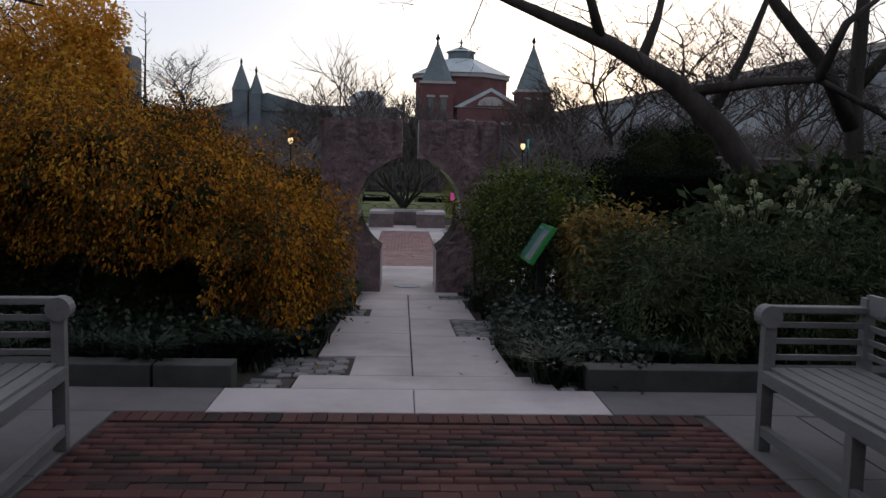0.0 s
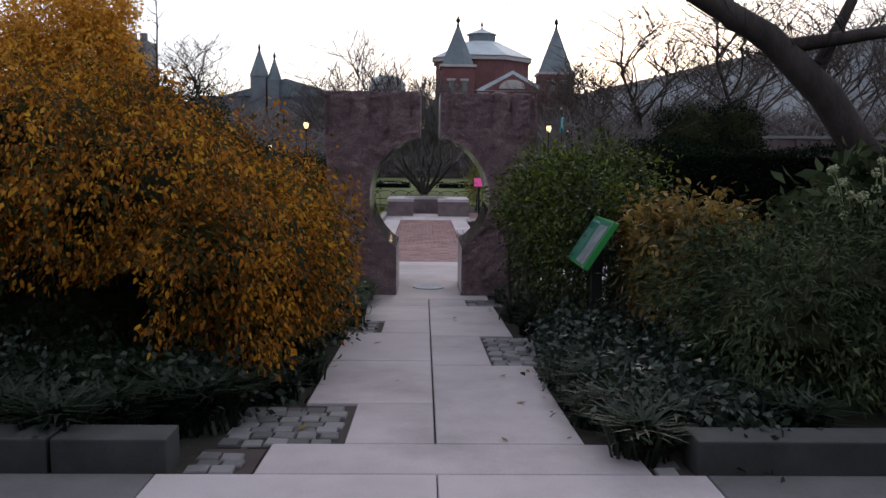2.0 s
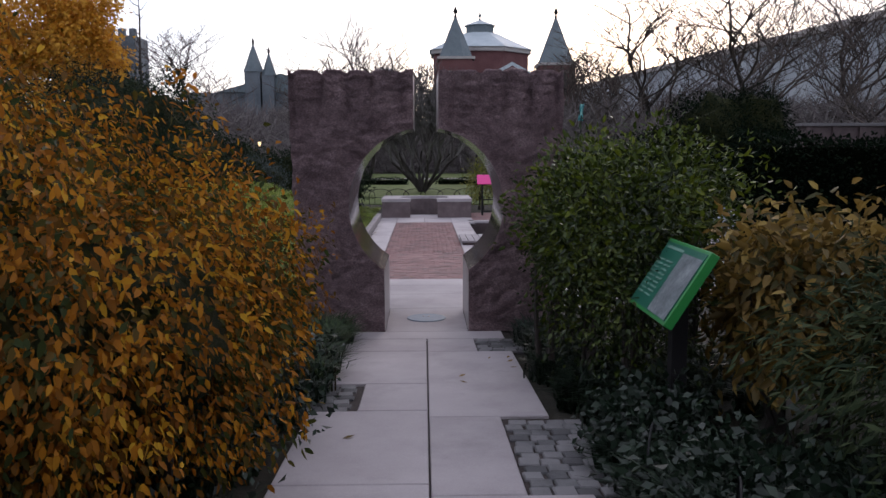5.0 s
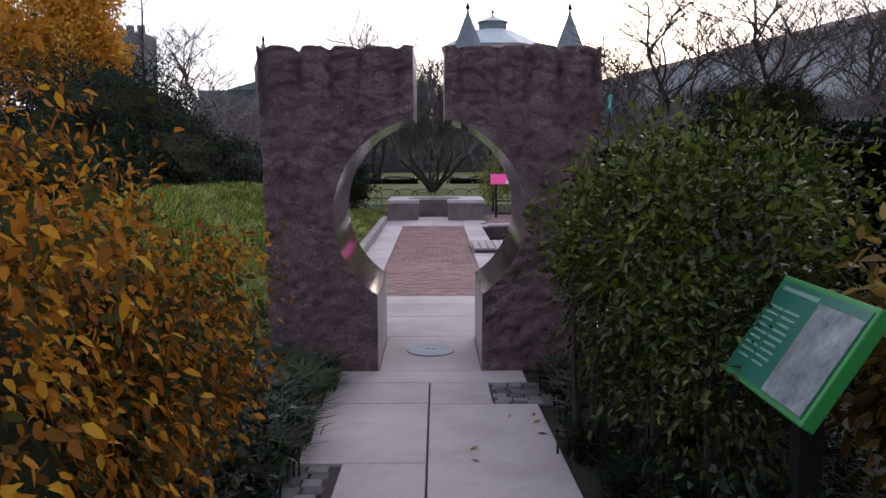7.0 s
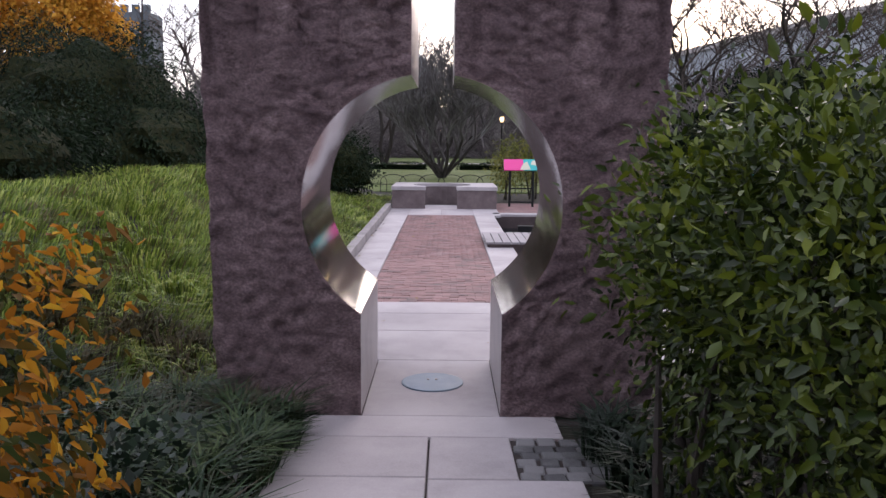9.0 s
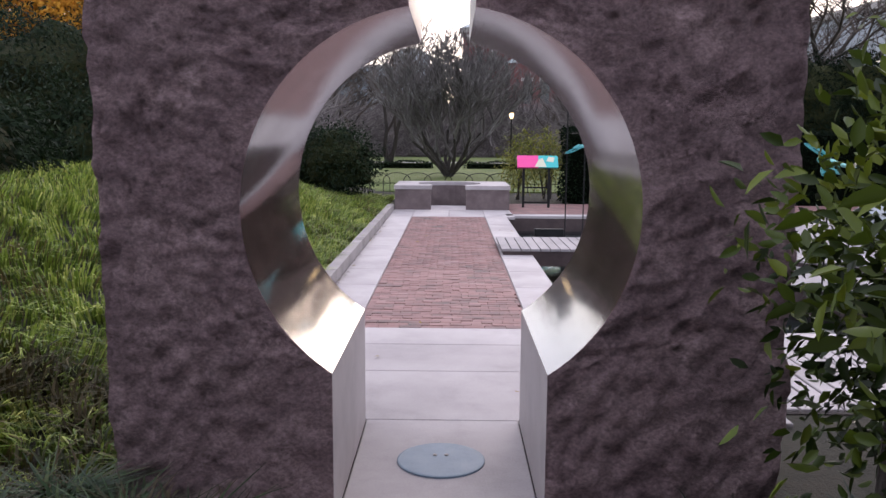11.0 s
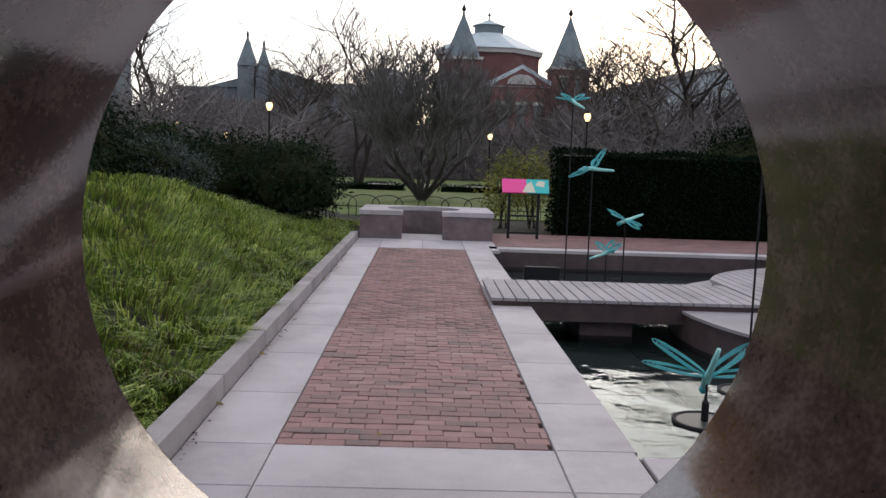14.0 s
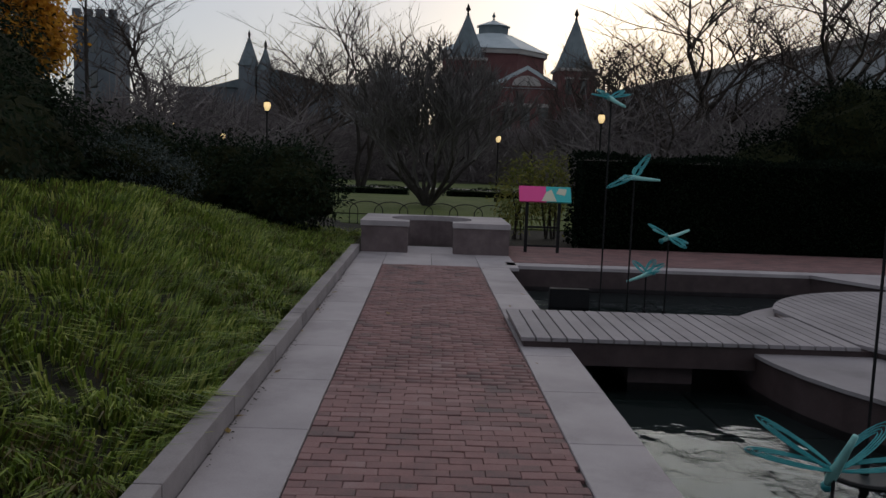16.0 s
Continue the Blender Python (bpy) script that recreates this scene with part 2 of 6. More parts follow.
M_GREYWALL = surface("grey_masonry", [(0.2125, 0.2375, 0.2625), (0.3125, 0.3375, 0.3625), (0.4125, 0.4375, 0.4625)], 0.3, 5, 0.85, 0.2, 0.02)
M_PALEWALL = surface("pale_limestone", [(0.2592, 0.288, 0.3168), (0.3312, 0.36, 0.3888), (0.4032, 0.432, 0.4536)], 0.3, 5, 0.85, 0.2, 0.02)
M_DARKWALL = surface("dark_blue_grey_masonry", [(0.0675, 0.081, 0.0945), (0.1148, 0.1323, 0.1485), (0.162, 0.1823, 0.2025)], 0.3, 5, 0.85, 0.2, 0.02)
M_TRIM = surface("pale_stone_trim", [(0.3, 0.28, 0.27), (0.4, 0.38, 0.36)], 1, 10, 0.8, 0.1, 0.01)
M_PANE = surface("dark_window_glass", [(0.02, 0.025, 0.03), (0.05, 0.06, 0.065)], 0.5, 4, 0.15, 0, 0, 0.6)
L_AMBER = leaf_surface("amber_leaves", [(0.03, 0.045, 0.012), (0.06, 0.056, 0.012), (0.135, 0.062, 0.01), (0.28, 0.104, 0.01), (0.43, 0.18, 0.013), (0.53, 0.31, 0.022)], 0.6, 0.4, 0.12)
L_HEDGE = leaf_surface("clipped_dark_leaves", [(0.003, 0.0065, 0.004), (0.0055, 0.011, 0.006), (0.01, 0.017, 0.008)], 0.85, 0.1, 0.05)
L_GOLD = leaf_surface("golden_leaves", [(0.42, 0.19, 0.018), (0.6, 0.3, 0.025), (0.72, 0.42, 0.05)], 0.6, 0.4)
L_CAMELLIA = leaf_surface("glossy_green_leaves", [(0.00788, 0.01419, 0.003153), (0.01419, 0.02837, 0.00394), (0.03152, 0.05359, 0.005516), (0.0788, 0.1024, 0.01024)], 0.42, 0.15, 0.3)
L_TOPGREEN = leaf_surface("yellow_green_upper_leaves", [(0.01955, 0.03421, 0.00391), (0.05865, 0.08797, 0.00782), (0.1271, 0.1564, 0.01173)], 0.42, 0.25, 0.25)
L_YEW = leaf_surface("dark_evergreen_leaves", [(0.005525, 0.01215, 0.006077), (0.009945, 0.01989, 0.00884), (0.01657, 0.02873, 0.01105)], 0.7, 0.1, 0.12)
L_FERN = leaf_surface("grey_green_leaves", [(0.01338, 0.02555, 0.01217), (0.03346, 0.05171, 0.02129), (0.06692, 0.08518, 0.0365)], 0.7, 0.2, 0.15)
L_RUST = leaf_surface("rusty_leaves", [(0.05, 0.05, 0.014), (0.13, 0.085, 0.02), (0.24, 0.15, 0.03), (0.33, 0.24, 0.06)], 0.6, 0.3)
L_LILY = leaf_surface("strappy_dark_leaves", [(0.0051, 0.01275, 0.0068), (0.01105, 0.02465, 0.01275), (0.0289, 0.0459, 0.0255)], 0.5, 0.15, 0.25)
L_GRASS = leaf_surface("sloping_grass", [(0.1495, 0.115, 0.046), (0.069, 0.115, 0.0184), (0.1495, 0.23, 0.0299), (0.276, 0.368, 0.0575), (0.483, 0.506, 0.1495)], 0.5, 0.35)
L_FOOT = leaf_surface("arching_green_leaves", [(0.05, 0.036, 0.018), (0.012, 0.03, 0.012), (0.028, 0.058, 0.02), (0.07, 0.1, 0.035)], 0.5, 0.2, 0.25)
L_DRY = leaf_surface("dry_olive_leaves", [(0.0175, 0.025, 0.0075), (0.035, 0.0375, 0.01), (0.06, 0.0425, 0.0175), (0.075, 0.065, 0.025)], 0.6, 0.2, 0.2)
L_IVY = leaf_surface("waxy_blue_green_leaves", [(0.004712, 0.01237, 0.006597), (0.01178, 0.02597, 0.01414), (0.02651, 0.04638, 0.02733)], 0.4, 0.12, 0.4)
L_BLUE = leaf_surface("blue_grey_leaves", [(0.0288, 0.0432, 0.04032), (0.04608, 0.06336, 0.06048), (0.06912, 0.0864, 0.08064)], 0.6, 0.15)
L_LIME = leaf_surface("yellow_green_leaves", [(0.08, 0.1, 0.015), (0.16, 0.17, 0.03), (0.22, 0.2, 0.04)], 0.6, 0.3)
L_PALE = leaf_surface("pale_flower_heads", [(0.22, 0.27, 0.14), (0.36, 0.4, 0.24), (0.45, 0.48, 0.32)], 0.7, 0.2)


def plain(name, color, rough=0.5, emit=0.0):
    m, nt, p = nodes_of(name)
    p.inputs["Base Color"].default_value = (*color, 1)
    p.inputs["Roughness"].default_value = rough
    if emit:
        p.inputs["Emission Color"].default_value = (*color, 1)
        p.inputs["Emission Strength"].default_value = emit
    return m


M_GLOW = plain("lit_lamp_glass", (1.0, 0.72, 0.33), 0.4, 1.5)
M_RUBBER = plain("wet_black_rubber", (0.012, 0.012, 0.013), 0.85)
M_PINK = plain("magenta_print", (0.75, 0.06, 0.28), 0.45)
M_AQUA = plain("aqua_print", (0.03, 0.42, 0.42), 0.45)
M_CREAM = plain("cream_print", (0.55, 0.55, 0.42), 0.5)
M_SIGNGREEN = plain("bright_green_frame", (0.02, 0.22, 0.045), 0.4)
M_SIGNDARK = plain("dark_green_print", (0.015, 0.13, 0.085), 0.3)
M_PHOTO = surface("printed_photograph", [(0.05, 0.08, 0.08), (0.18, 0.21, 0.22), (0.36, 0.4, 0.42)], 9, 40, 0.3, 0, 0, 0.5)
M_LETTER = plain("pale_print", (0.14, 0.28, 0.22), 0.5)

# water: clear with a sharp gloss
M_WATER, nt, _p = nodes_of("pool_water")
nt.nodes.remove(_p)
tp = add(nt, "ShaderNodeBsdfTransparent", Color=(0.6, 0.68, 0.66, 1))
gl = add(nt, "ShaderNodeBsdfGlossy", Roughness=0.05, Color=(0.64, 0.73, 0.78, 1))
fr = add(nt, "ShaderNodeFresnel", IOR=1.33)
wv = add(nt, "ShaderNodeTexNoise", Scale=1.7, Detail=3.0, Roughness=0.5)
geo = nt.nodes.new("ShaderNodeNewGeometry")
nt.links.new(geo.outputs["Position"], wv.inputs["Vector"])
wb = nt.nodes.new("ShaderNodeBump")
wb.inputs["Strength"].default_value, wb.inputs["Distance"].default_value = 0.8, 0.045
nt.links.new(wv.outputs[0], wb.inputs["Height"])
nt.links.new(wb.outputs[0], gl.inputs["Normal"])
mx = nt.nodes.new("ShaderNodeMixShader")
nt.links.new(fr.outputs[0], mx.inputs[0]), nt.links.new(tp.outputs[0], mx.inputs[1]), nt.links.new(gl.outputs[0], mx.inputs[2])
nt.links.new(mx.outputs[0], nt.nodes["Material Output"].inputs["Surface"])


# ---- builders ----
def part(name, bm, material, parent=None, label="", smooth=False):
    me = bpy.data.meshes.new(name)
    bm.to_mesh(me)
    bm.free()
    me.materials.append(material)
    if smooth:
        me.shade_smooth()
    ob = new(name, me)
    if parent:
        ob.parent = parent
    if label:
        ob["label"] = label
    return ob


def data_part(name, verts, faces, material, parent=None, label="", smooth=False):
    me = bpy.data.meshes.new(name)
    me.from_pydata(verts, [], faces)
    me.materials.append(material)
    if smooth:
        me.shade_smooth()
    ob = new(name, me)
    if parent:
        ob.parent = parent
    if label:
        ob["label"] = label
    return ob


def quads_part(name, verts, quads, material, parent=None, label="", smooth=False):
    """A mesh of many quads out of arrays."""
    me = bpy.data.meshes.new(name)
    v, q = np.asarray(verts, "f4").reshape(-1, 3), np.asarray(quads, "i4").reshape(-1, 4)
    me.vertices.add(len(v)), me.loops.add(q.size), me.polygons.add(len(q))
    me.vertices.foreach_set("co", v.ravel())
    me.loops.foreach_set("vertex_index", q.ravel())
    me.polygons.foreach_set("loop_start", np.arange(0, q.size, 4, dtype="i4"))
    me.update(calc_edges=True)
    me.validate()
    me.materials.append(material)
    if smooth:
        me.shade_smooth()
    ob = new(name, me)
    if parent:
        ob.parent = parent
    if label:
        ob["label"] = label
    return ob


def thing(name, at, label, category, group="", kind="", turn=0):
    ob = new(name)
    ob.empty_display_size = 0.1
    ob.matrix_world = pose(*at, 0, 0, turn)
    return tagged(ob, label, category, group, kind)


def box(bm, x0, x1, y0, y1, z0, z1, bevel=0.0, turn=None):
    r = bmesh.ops.create_cube(bm, size=1.0)
    for v in r["verts"]:
        v.co = Vector(((x0 + x1) / 2 + v.co.x * (x1 - x0), (y0 + y1) / 2 + v.co.y * (y1 - y0), (z0 + z1) / 2 + v.co.z * (z1 - z0)))
    if bevel:
        es = {e for v in r["verts"] for e in v.link_edges}
        bmesh.ops.bevel(bm, geom=list(es), offset=bevel, segments=2, affect="EDGES", profile=0.6)
    return bm


def boxed(x0, x1, y0, y1, z0, z1, bevel=0.0):
    return box(bmesh.new(), x0, x1, y0, y1, z0, z1, bevel)


def prism(bm, pts, z0, z1):
    lo = [bm.verts.new((x, y, z0)) for x, y in pts]
    hi = [bm.verts.new((x, y, z1)) for x, y in pts]
    bm.faces.new(hi)
    bm.faces.new(lo[::-1])
    n = len(pts)
    for i in range(n):
        bm.faces.new((lo[i], lo[(i + 1) % n], hi[(i + 1) % n], hi[i]))
    return bm


def tube(bm, pts, radii, sides=8):
    """A tapering tube along points."""
    rings = []
    for i, p in enumerate(pts):
        p = Vector(p)
        d = (Vector(pts[min(i + 1, len(pts) - 1)]) - Vector(pts[max(i - 1, 0)])).normalized()
        q = d.to_track_quat("Z", "Y")
        r = radii[i] if hasattr(radii, "__len__") else radii
        rings.append([bm.verts.new(p + q @ Vector((r * math.cos(a), r * math.sin(a), 0))) for a in (2 * math.pi * k / sides for k in range(sides))])
    for a, b in zip(rings, rings[1:]):
        for k in range(sides):
            bm.faces.new((a[k], a[(k + 1) % sides], b[(k + 1) % sides], b[k]))
    bm.faces.new(rings[0][::-1])
    bm.faces.new(rings[-1])
    return bm


def lathe(bm, profile, sides=16, at=(0, 0, 0)):
    rings = [[bm.verts.new((at[0] + r * math.cos(2 * math.pi * k / sides), at[1] + r * math.sin(2 * math.pi * k / sides), at[2] + z)) for k in range(sides)] for r, z in profile]
    for a, b in zip(rings, rings[1:]):
        for k in range(sides):
            bm.faces.new((a[k], a[(k + 1) % sides], b[(k + 1) % sides], b[k]))
    bm.faces.new(rings[0][::-1])
    bm.faces.new(rings[-1])
    return bm


def unit(v):
    return v / np.maximum(np.linalg.norm(v, axis=-1, keepdims=True), 1e-9)


def leaves(lobes, count, length, width, seed, droop=0.4, shell=0.55, floor=None, keep=None, clump=6, jitter=0.13, outward=0.7, lumps=0.16, fine=False):
    """Folded leaf blades over the outer parts of lobes ((centre), (radii)): arrays of vertices and quads."""
    g = np.random.default_rng(seed)
    c = np.array([l[0] for l in lobes], float)
    r = np.array([l[1] for l in lobes], float)
    area = (r[:, 0] * r[:, 1] * r[:, 2]) ** (2 / 3)
    n_c = max(1, count // clump)
    which = g.choice(len(lobes), n_c, p=area / area.sum())
    d = unit(g.normal(size=(n_c, 3)))
    depth = shell + (1 - shell) * g.random(n_c) ** 0.5
    wob = 1 + lumps * np.sin(d[:, 0] * 5 + which) * np.sin(d[:, 1] * 6 + 2 * which) + 0.10 * np.sin(d[:, 2] * 11 + which) + g.normal(size=n_c) * 0.05
    pos = c[which] + d * r[which] * (depth * wob)[:, None]
    pos = np.repeat(pos, clump, 0) + g.normal(size=(n_c * clump, 3)) * jitter
    nrm = np.repeat(d, clump, 0)
    ok = np.ones(len(pos), bool)
    if floor is not None:
        ok &= pos[:, 2] > floor
    if keep is not None:
        ok &= keep(pos)
    pos, nrm = pos[ok], nrm[ok]
    n = len(pos)
    way = unit(nrm * outward + g.normal(size=(n, 3)) * 0.6 - np.array([0, 0, droop]))
    side = unit(np.cross(way, nrm + g.normal(size=(n, 3)) * 0.6))
    up = np.cross(side, way)
    s = (0.65 + 0.7 * g.random(n))[:, None]
    ln, wd = length * s, width * s
    if fine:
        sag = np.array([0, 0, -0.12]) * ln
        tip, a, b = pos + way * ln + sag, pos + way * ln * 0.3, pos + way * ln * 0.7 + sag * 0.5
        f1, f2 = side * wd * 0.46 + up * wd * 0.2, side * wd * 0.36 + up * wd * 0.16
        g1, g2 = -side * wd * 0.46 + up * wd * 0.2, -side * wd * 0.36 + up * wd * 0.16
        v = np.stack([pos, a + f1, b + f2, tip, b + g2, a + g1], 1)
        i = np.arange(n)[:, None] * 6
        return v.reshape(-1, 3), np.concatenate([i + np.array([[0, 1, 2, 3]]), i + np.array([[0, 3, 4, 5]])])
    mid = pos + way * ln * 0.5
    fold = up * wd * 0.25
    v = np.stack([pos, mid + side * wd * 0.5 + fold, pos + way * ln, mid - side * wd * 0.5 + fold], 1)
    return v.reshape(-1, 3), np.arange(n * 4).reshape(-1, 4)


def blades(pos, lean, height, width, seed, spread=0.6, bend=0.5):
    """Bent grass blades: two quads each."""
    g = np.random.default_rng(seed)
    n = len(pos)
    a = g.random(n) * 2 * np.pi
    out = np.stack([np.cos(a), np.sin(a), np.zeros(n)], 1)
    side = np.stack([-np.sin(a), np.cos(a), np.zeros(n)], 1)
    h = (height * (0.55 + 0.8 * g.random(n)))[:, None]
    sp = (spread * (0.3 + g.random(n)))[:, None]
    p1 = pos + np.array([0, 0, 0.6]) * h + (out * sp * 0.35 + lean * 0.4) * h
    p2 = pos + np.array([0, 0, 0.6 + 0.35 * (1 - bend)]) * h + (out * sp + lean) * h
    w = (width * (0.7 + 0.6 * g.random(n)))[:, None] * side
    v = np.stack([pos - w / 2, pos + w / 2, p1 + w / 2, p1 - w / 2, p2 + w * 0.08, p2 - w * 0.08], 1)
    i = np.arange(n)[:, None] * 6
    q = np.concatenate([i + np.array([[0, 1, 2, 3]]), i + np.array([[3, 2, 4, 5]])])
    return v.reshape(-1, 3), q


def tree_mesh(seed, height, radius, trunk=0.18, stems=1, levels=5, kids=3, spread=0.55, first=0.25, lean=(0, 0), up=0.25, sides=(7, 6, 5, 3, 3, 3), shrink=0.68, stem_tilt=(0.3, 0.65)):
    """A bare tree: arrays of (trunk and limbs, twigs), each as vertices and quads."""
    g = random.Random(seed)
    thick, thin = ([], []), ([], [])

    def limb(p, d, length, r, level):
        out = thick if level < 2 else thin
        k = sides[min(level, len(sides) - 1)]
        segs = 4 if level < 2 else (3 if level < 4 else 2)
        pts, cur, dd = [p], p.copy(), d.copy()
        for s in range(segs):
            dd = (dd + Vector((g.gauss(0, 1), g.gauss(0, 1), g.gauss(0, 0.6))) * 0.16 + Vector((0, 0, up * 0.3))).normalized()
            cur = cur + dd * (length / segs)
            pts.append(cur.copy())
        base = len(out[0])
        q = d.to_track_quat("Z", "Y")
        for i, pt in enumerate(pts):
            rr = max(0.0155, r * (1 - 0.55 * i / segs)) if level < levels else max(0.0155, r) * (1 - 0.7 * i / segs)
            for j in range(k):
                a = 2 * math.pi * j / k
                out[0].append(tuple(pt + q @ Vector((rr * math.cos(a), rr * math.sin(a), 0))))
        for i in range(segs):
            for j in range(k):
                out[1].append((base + i * k + j, base + i * k + (j + 1) % k, base + (i + 1) * k + (j + 1) % k, base + (i + 1) * k + j))
        if level < levels:
            n = kids + (1 if g.random() < 0.75 else 0)
            for c in range(n):
                f = 1.0 if c == 0 else g.uniform(0.35, 1.0)
                i = min(segs - 1, int(f * segs))
                pt = pts[i].lerp(pts[i + 1], f * segs - i) if f < 1 else pts[-1]
                az = g.uniform(0, 2 * math.pi)
                away = Vector((math.cos(az), math.sin(az), 0))
                nd = (dd * (1 - spread * 0.5) + away * spread * g.uniform(0.7, 1.2) + Vector((0, 0, up))).normalized()
                limb(pt, nd, length * shrink * g.uniform(0.75, 1.15), r * (0.62 if c else 0.7) * (1 - 0.3 * f * 0.5), level + 1)

    for s in range(stems):
        az = 2 * math.pi * s / stems + g.uniform(-0.4, 0.4)
        tilt = 0.0 if stems == 1 else g.uniform(*stem_tilt)
        d = Vector((math.cos(az) * tilt + lean[0], math.sin(az) * tilt + lean[1], 1)).normalized()
        o = Vector((math.cos(az), math.sin(az), 0)) * (0 if stems == 1 else trunk * 0.6)
        limb(o, d, height * first * (1 if stems == 1 else 1.25), trunk, 0 if stems == 1 else 1)
    return thick, thin


def ramp_z(y):
    """Ground height along the walk: the terrace, the ramp down to the gate, the level pool court."""
    return 0.44 if y < 5.0 else (0.44 * (12.9 - y) / 7.9 if y < 12.9 else 0.0)


def smooth(a):
    a = min(1.0, max(0.0, a))
    return a * a * (3 - 2 * a)


def mound_z(x, y):
    """The grass bank beside the pool court."""
    along = smooth((y - 10.5) / 3.0) * (1 - 0.75 * smooth((y - 25) / 8.0))
    far = 1 - smooth((y - 33) / 8)
    return 1.2 * along * far * smooth((-1.62 - x) / 3.4) * (1 - 0.6 * smooth((-9 - x) / 8))


def ground_z(x, y):
    side = smooth((abs(x + 0.2) - 14) / 10)
    return ramp_z(y) * (1 - side) + mound_z(x, y) - 0.03

# ---- ground: one sheet out to the horizon, open where the pool lies ----
POOL = (1.1, 11.6, 16.95, 28.3)
GX = sorted({*(-900, -400, -200, -120, -80, -60, -45, -35, -28, -22, -18), *[round(-15 + 0.5 * i, 2) for i in range(27)], *[round(-1.6 + 0.45 * i, 2) for i in range(6)], 1.1, 2, 3, 4, 5, 6, 8, 10, 11.6, 13, 15, 18, 22, 28, 36, 50, 80, 150, 300, 900})
GY = sorted({*(-600, -200, -80, -40, -25, -15, -8), *[round(-4 + 0.75 * i, 2) for i in range(12)], *[round(5.0 + 0.79 * i, 2) for i in range(11)], 13.6, 14.5, 15.5, 16.3, 16.95, *[round(17.7 + 0.757 * i, 3) for i in range(14)], 28.3, 29.2, 30, 31, 32, 33, 34.5, 36, 38, 40, 42, 45, 50, 60, 80, 110, 160, 260, 500, 1500})
gv = [(x, y, ground_z(x, y)) for y in GY for x in GX]
gq = []
for j in range(len(GY) - 1):
    for i in range(len(GX) - 1):
        cx, cy = (GX[i] + GX[i + 1]) / 2, (GY[j] + GY[j + 1]) / 2
        if POOL[0] < cx < POOL[1] and POOL[2] < cy < POOL[3]:
            continue
        n = len(GX)
        gq.append((j * n + i, j * n + i + 1, (j + 1) * n + i + 1, (j + 1) * n + i))
ground = quads_part("ground", gv, gq, M_SOIL, smooth=True)
tagged(ground, "dark soil of the planting beds", "ground", kind="structure")
lawn_far = part("lawn", boxed(-60, 60, 36.5, 82, -0.25, 0.012), M_LAWN)
tagged(lawn_far, "mown green lawn beyond the pool court", "lawn", kind="structure")

# ---- terrace, path and court paving ----
def slab_mesh(name, w, d, h=0.06, bevel=0.006):
    bm = boxed(-w / 2, w / 2, -d / 2, d / 2, -h, 0, 0)
    es = [e for e in bm.edges if all(v.co.z > -h / 2 for v in e.verts)]
    bmesh.ops.bevel(bm, geom=es, offset=bevel, segments=1, affect="EDGES")
    me = bpy.data.meshes.new(name)
    bm.to_mesh(me)
    bm.free()
    return me


slab_cache = {}


def slab(name, x0, x1, y0, y1, z, material, parent, gap=0.006, slope=None):
    w, d = round(x1 - x0 - gap, 3), round(y1 - y0 - gap, 3)
    key = (w, d, material.name)
    if key not in slab_cache:
        slab_cache[key] = slab_mesh(name, w, d)
        slab_cache[key].materials.append(material)
    ob = new(name, slab_cache[key])
    ob.parent = parent
    yc = (y0 + y1) / 2
    tilt = math.degrees(math.atan2(ramp_z(y1) - ramp_z(y0), y1 - y0)) if slope else 0
    ob.matrix_world = pose((x0 + x1) / 2, yc, z if not slope else (ramp_z(y0) + ramp_z(y1)) / 2 + 0.004, tilt)
    return ob


terrace = part("terrace_paving", boxed(-6.5, 6.0, -9, 5.02, 0.3, 0.425), M_JOINT)
tagged(terrace, "brick terrace with a concrete border between garden benches", "terrace", kind="structure")
path_base = thing("path", (0, 0, 0), "pale granite path sloping down to the moon gate", "path", kind="structure")
PL, PR, PJ = -1.07, 0.68, -0.19
CL, CR = -0.72, 0.33
bm = bmesh.new()
ys = [5.0, 12.9]
vs = [bm.verts.new((x, y, ramp_z(y) + dz)) for dz in (-0.2, -0.02) for y in ys for x in (PL, PR)]
for f in ((0, 2, 3, 1), (4, 5, 7, 6), (0, 1, 5, 4), (2, 6, 7, 3), (0, 4, 6, 2), (1, 3, 7, 5)):
    bm.faces.new([vs[i] for i in f])
part("bedding", bm, M_JOINT, path_base)
for xa, xb in ((-6.45, -2.87), (2.52, 5.95)):
    part("side_paving", boxed(xa, xb, -8.9, 4.38, 0.40, 0.436), M_BAND, terrace)
# concrete border of the terrace
Y_EDGE = 4.39
# outer slabs take the darkened paving, middle ones the pale granite
for x0, x1 in ((-6.4, -4.6), (-4.6, -3.0), (-3.0, -1.62), (-1.62, PJ), (PJ, 1.2), (1.2, 2.6), (2.6, 4.2), (4.2, 6.0)):
    slab("border_slab", x0, x1, Y_EDGE, 5.0, 0.444, M_BAND if abs(x0 + 0.5) > 1.2 else M_SLAB, terrace)
for k in range(8):
    for x0, x1 in ((-2.85, -2.22), (1.84, 2.5)):
        slab("border_slab", x0, x1, Y_EDGE - 1.2 * (k + 1), Y_EDGE - 1.2 * k, 0.444, M_BAND, terrace)
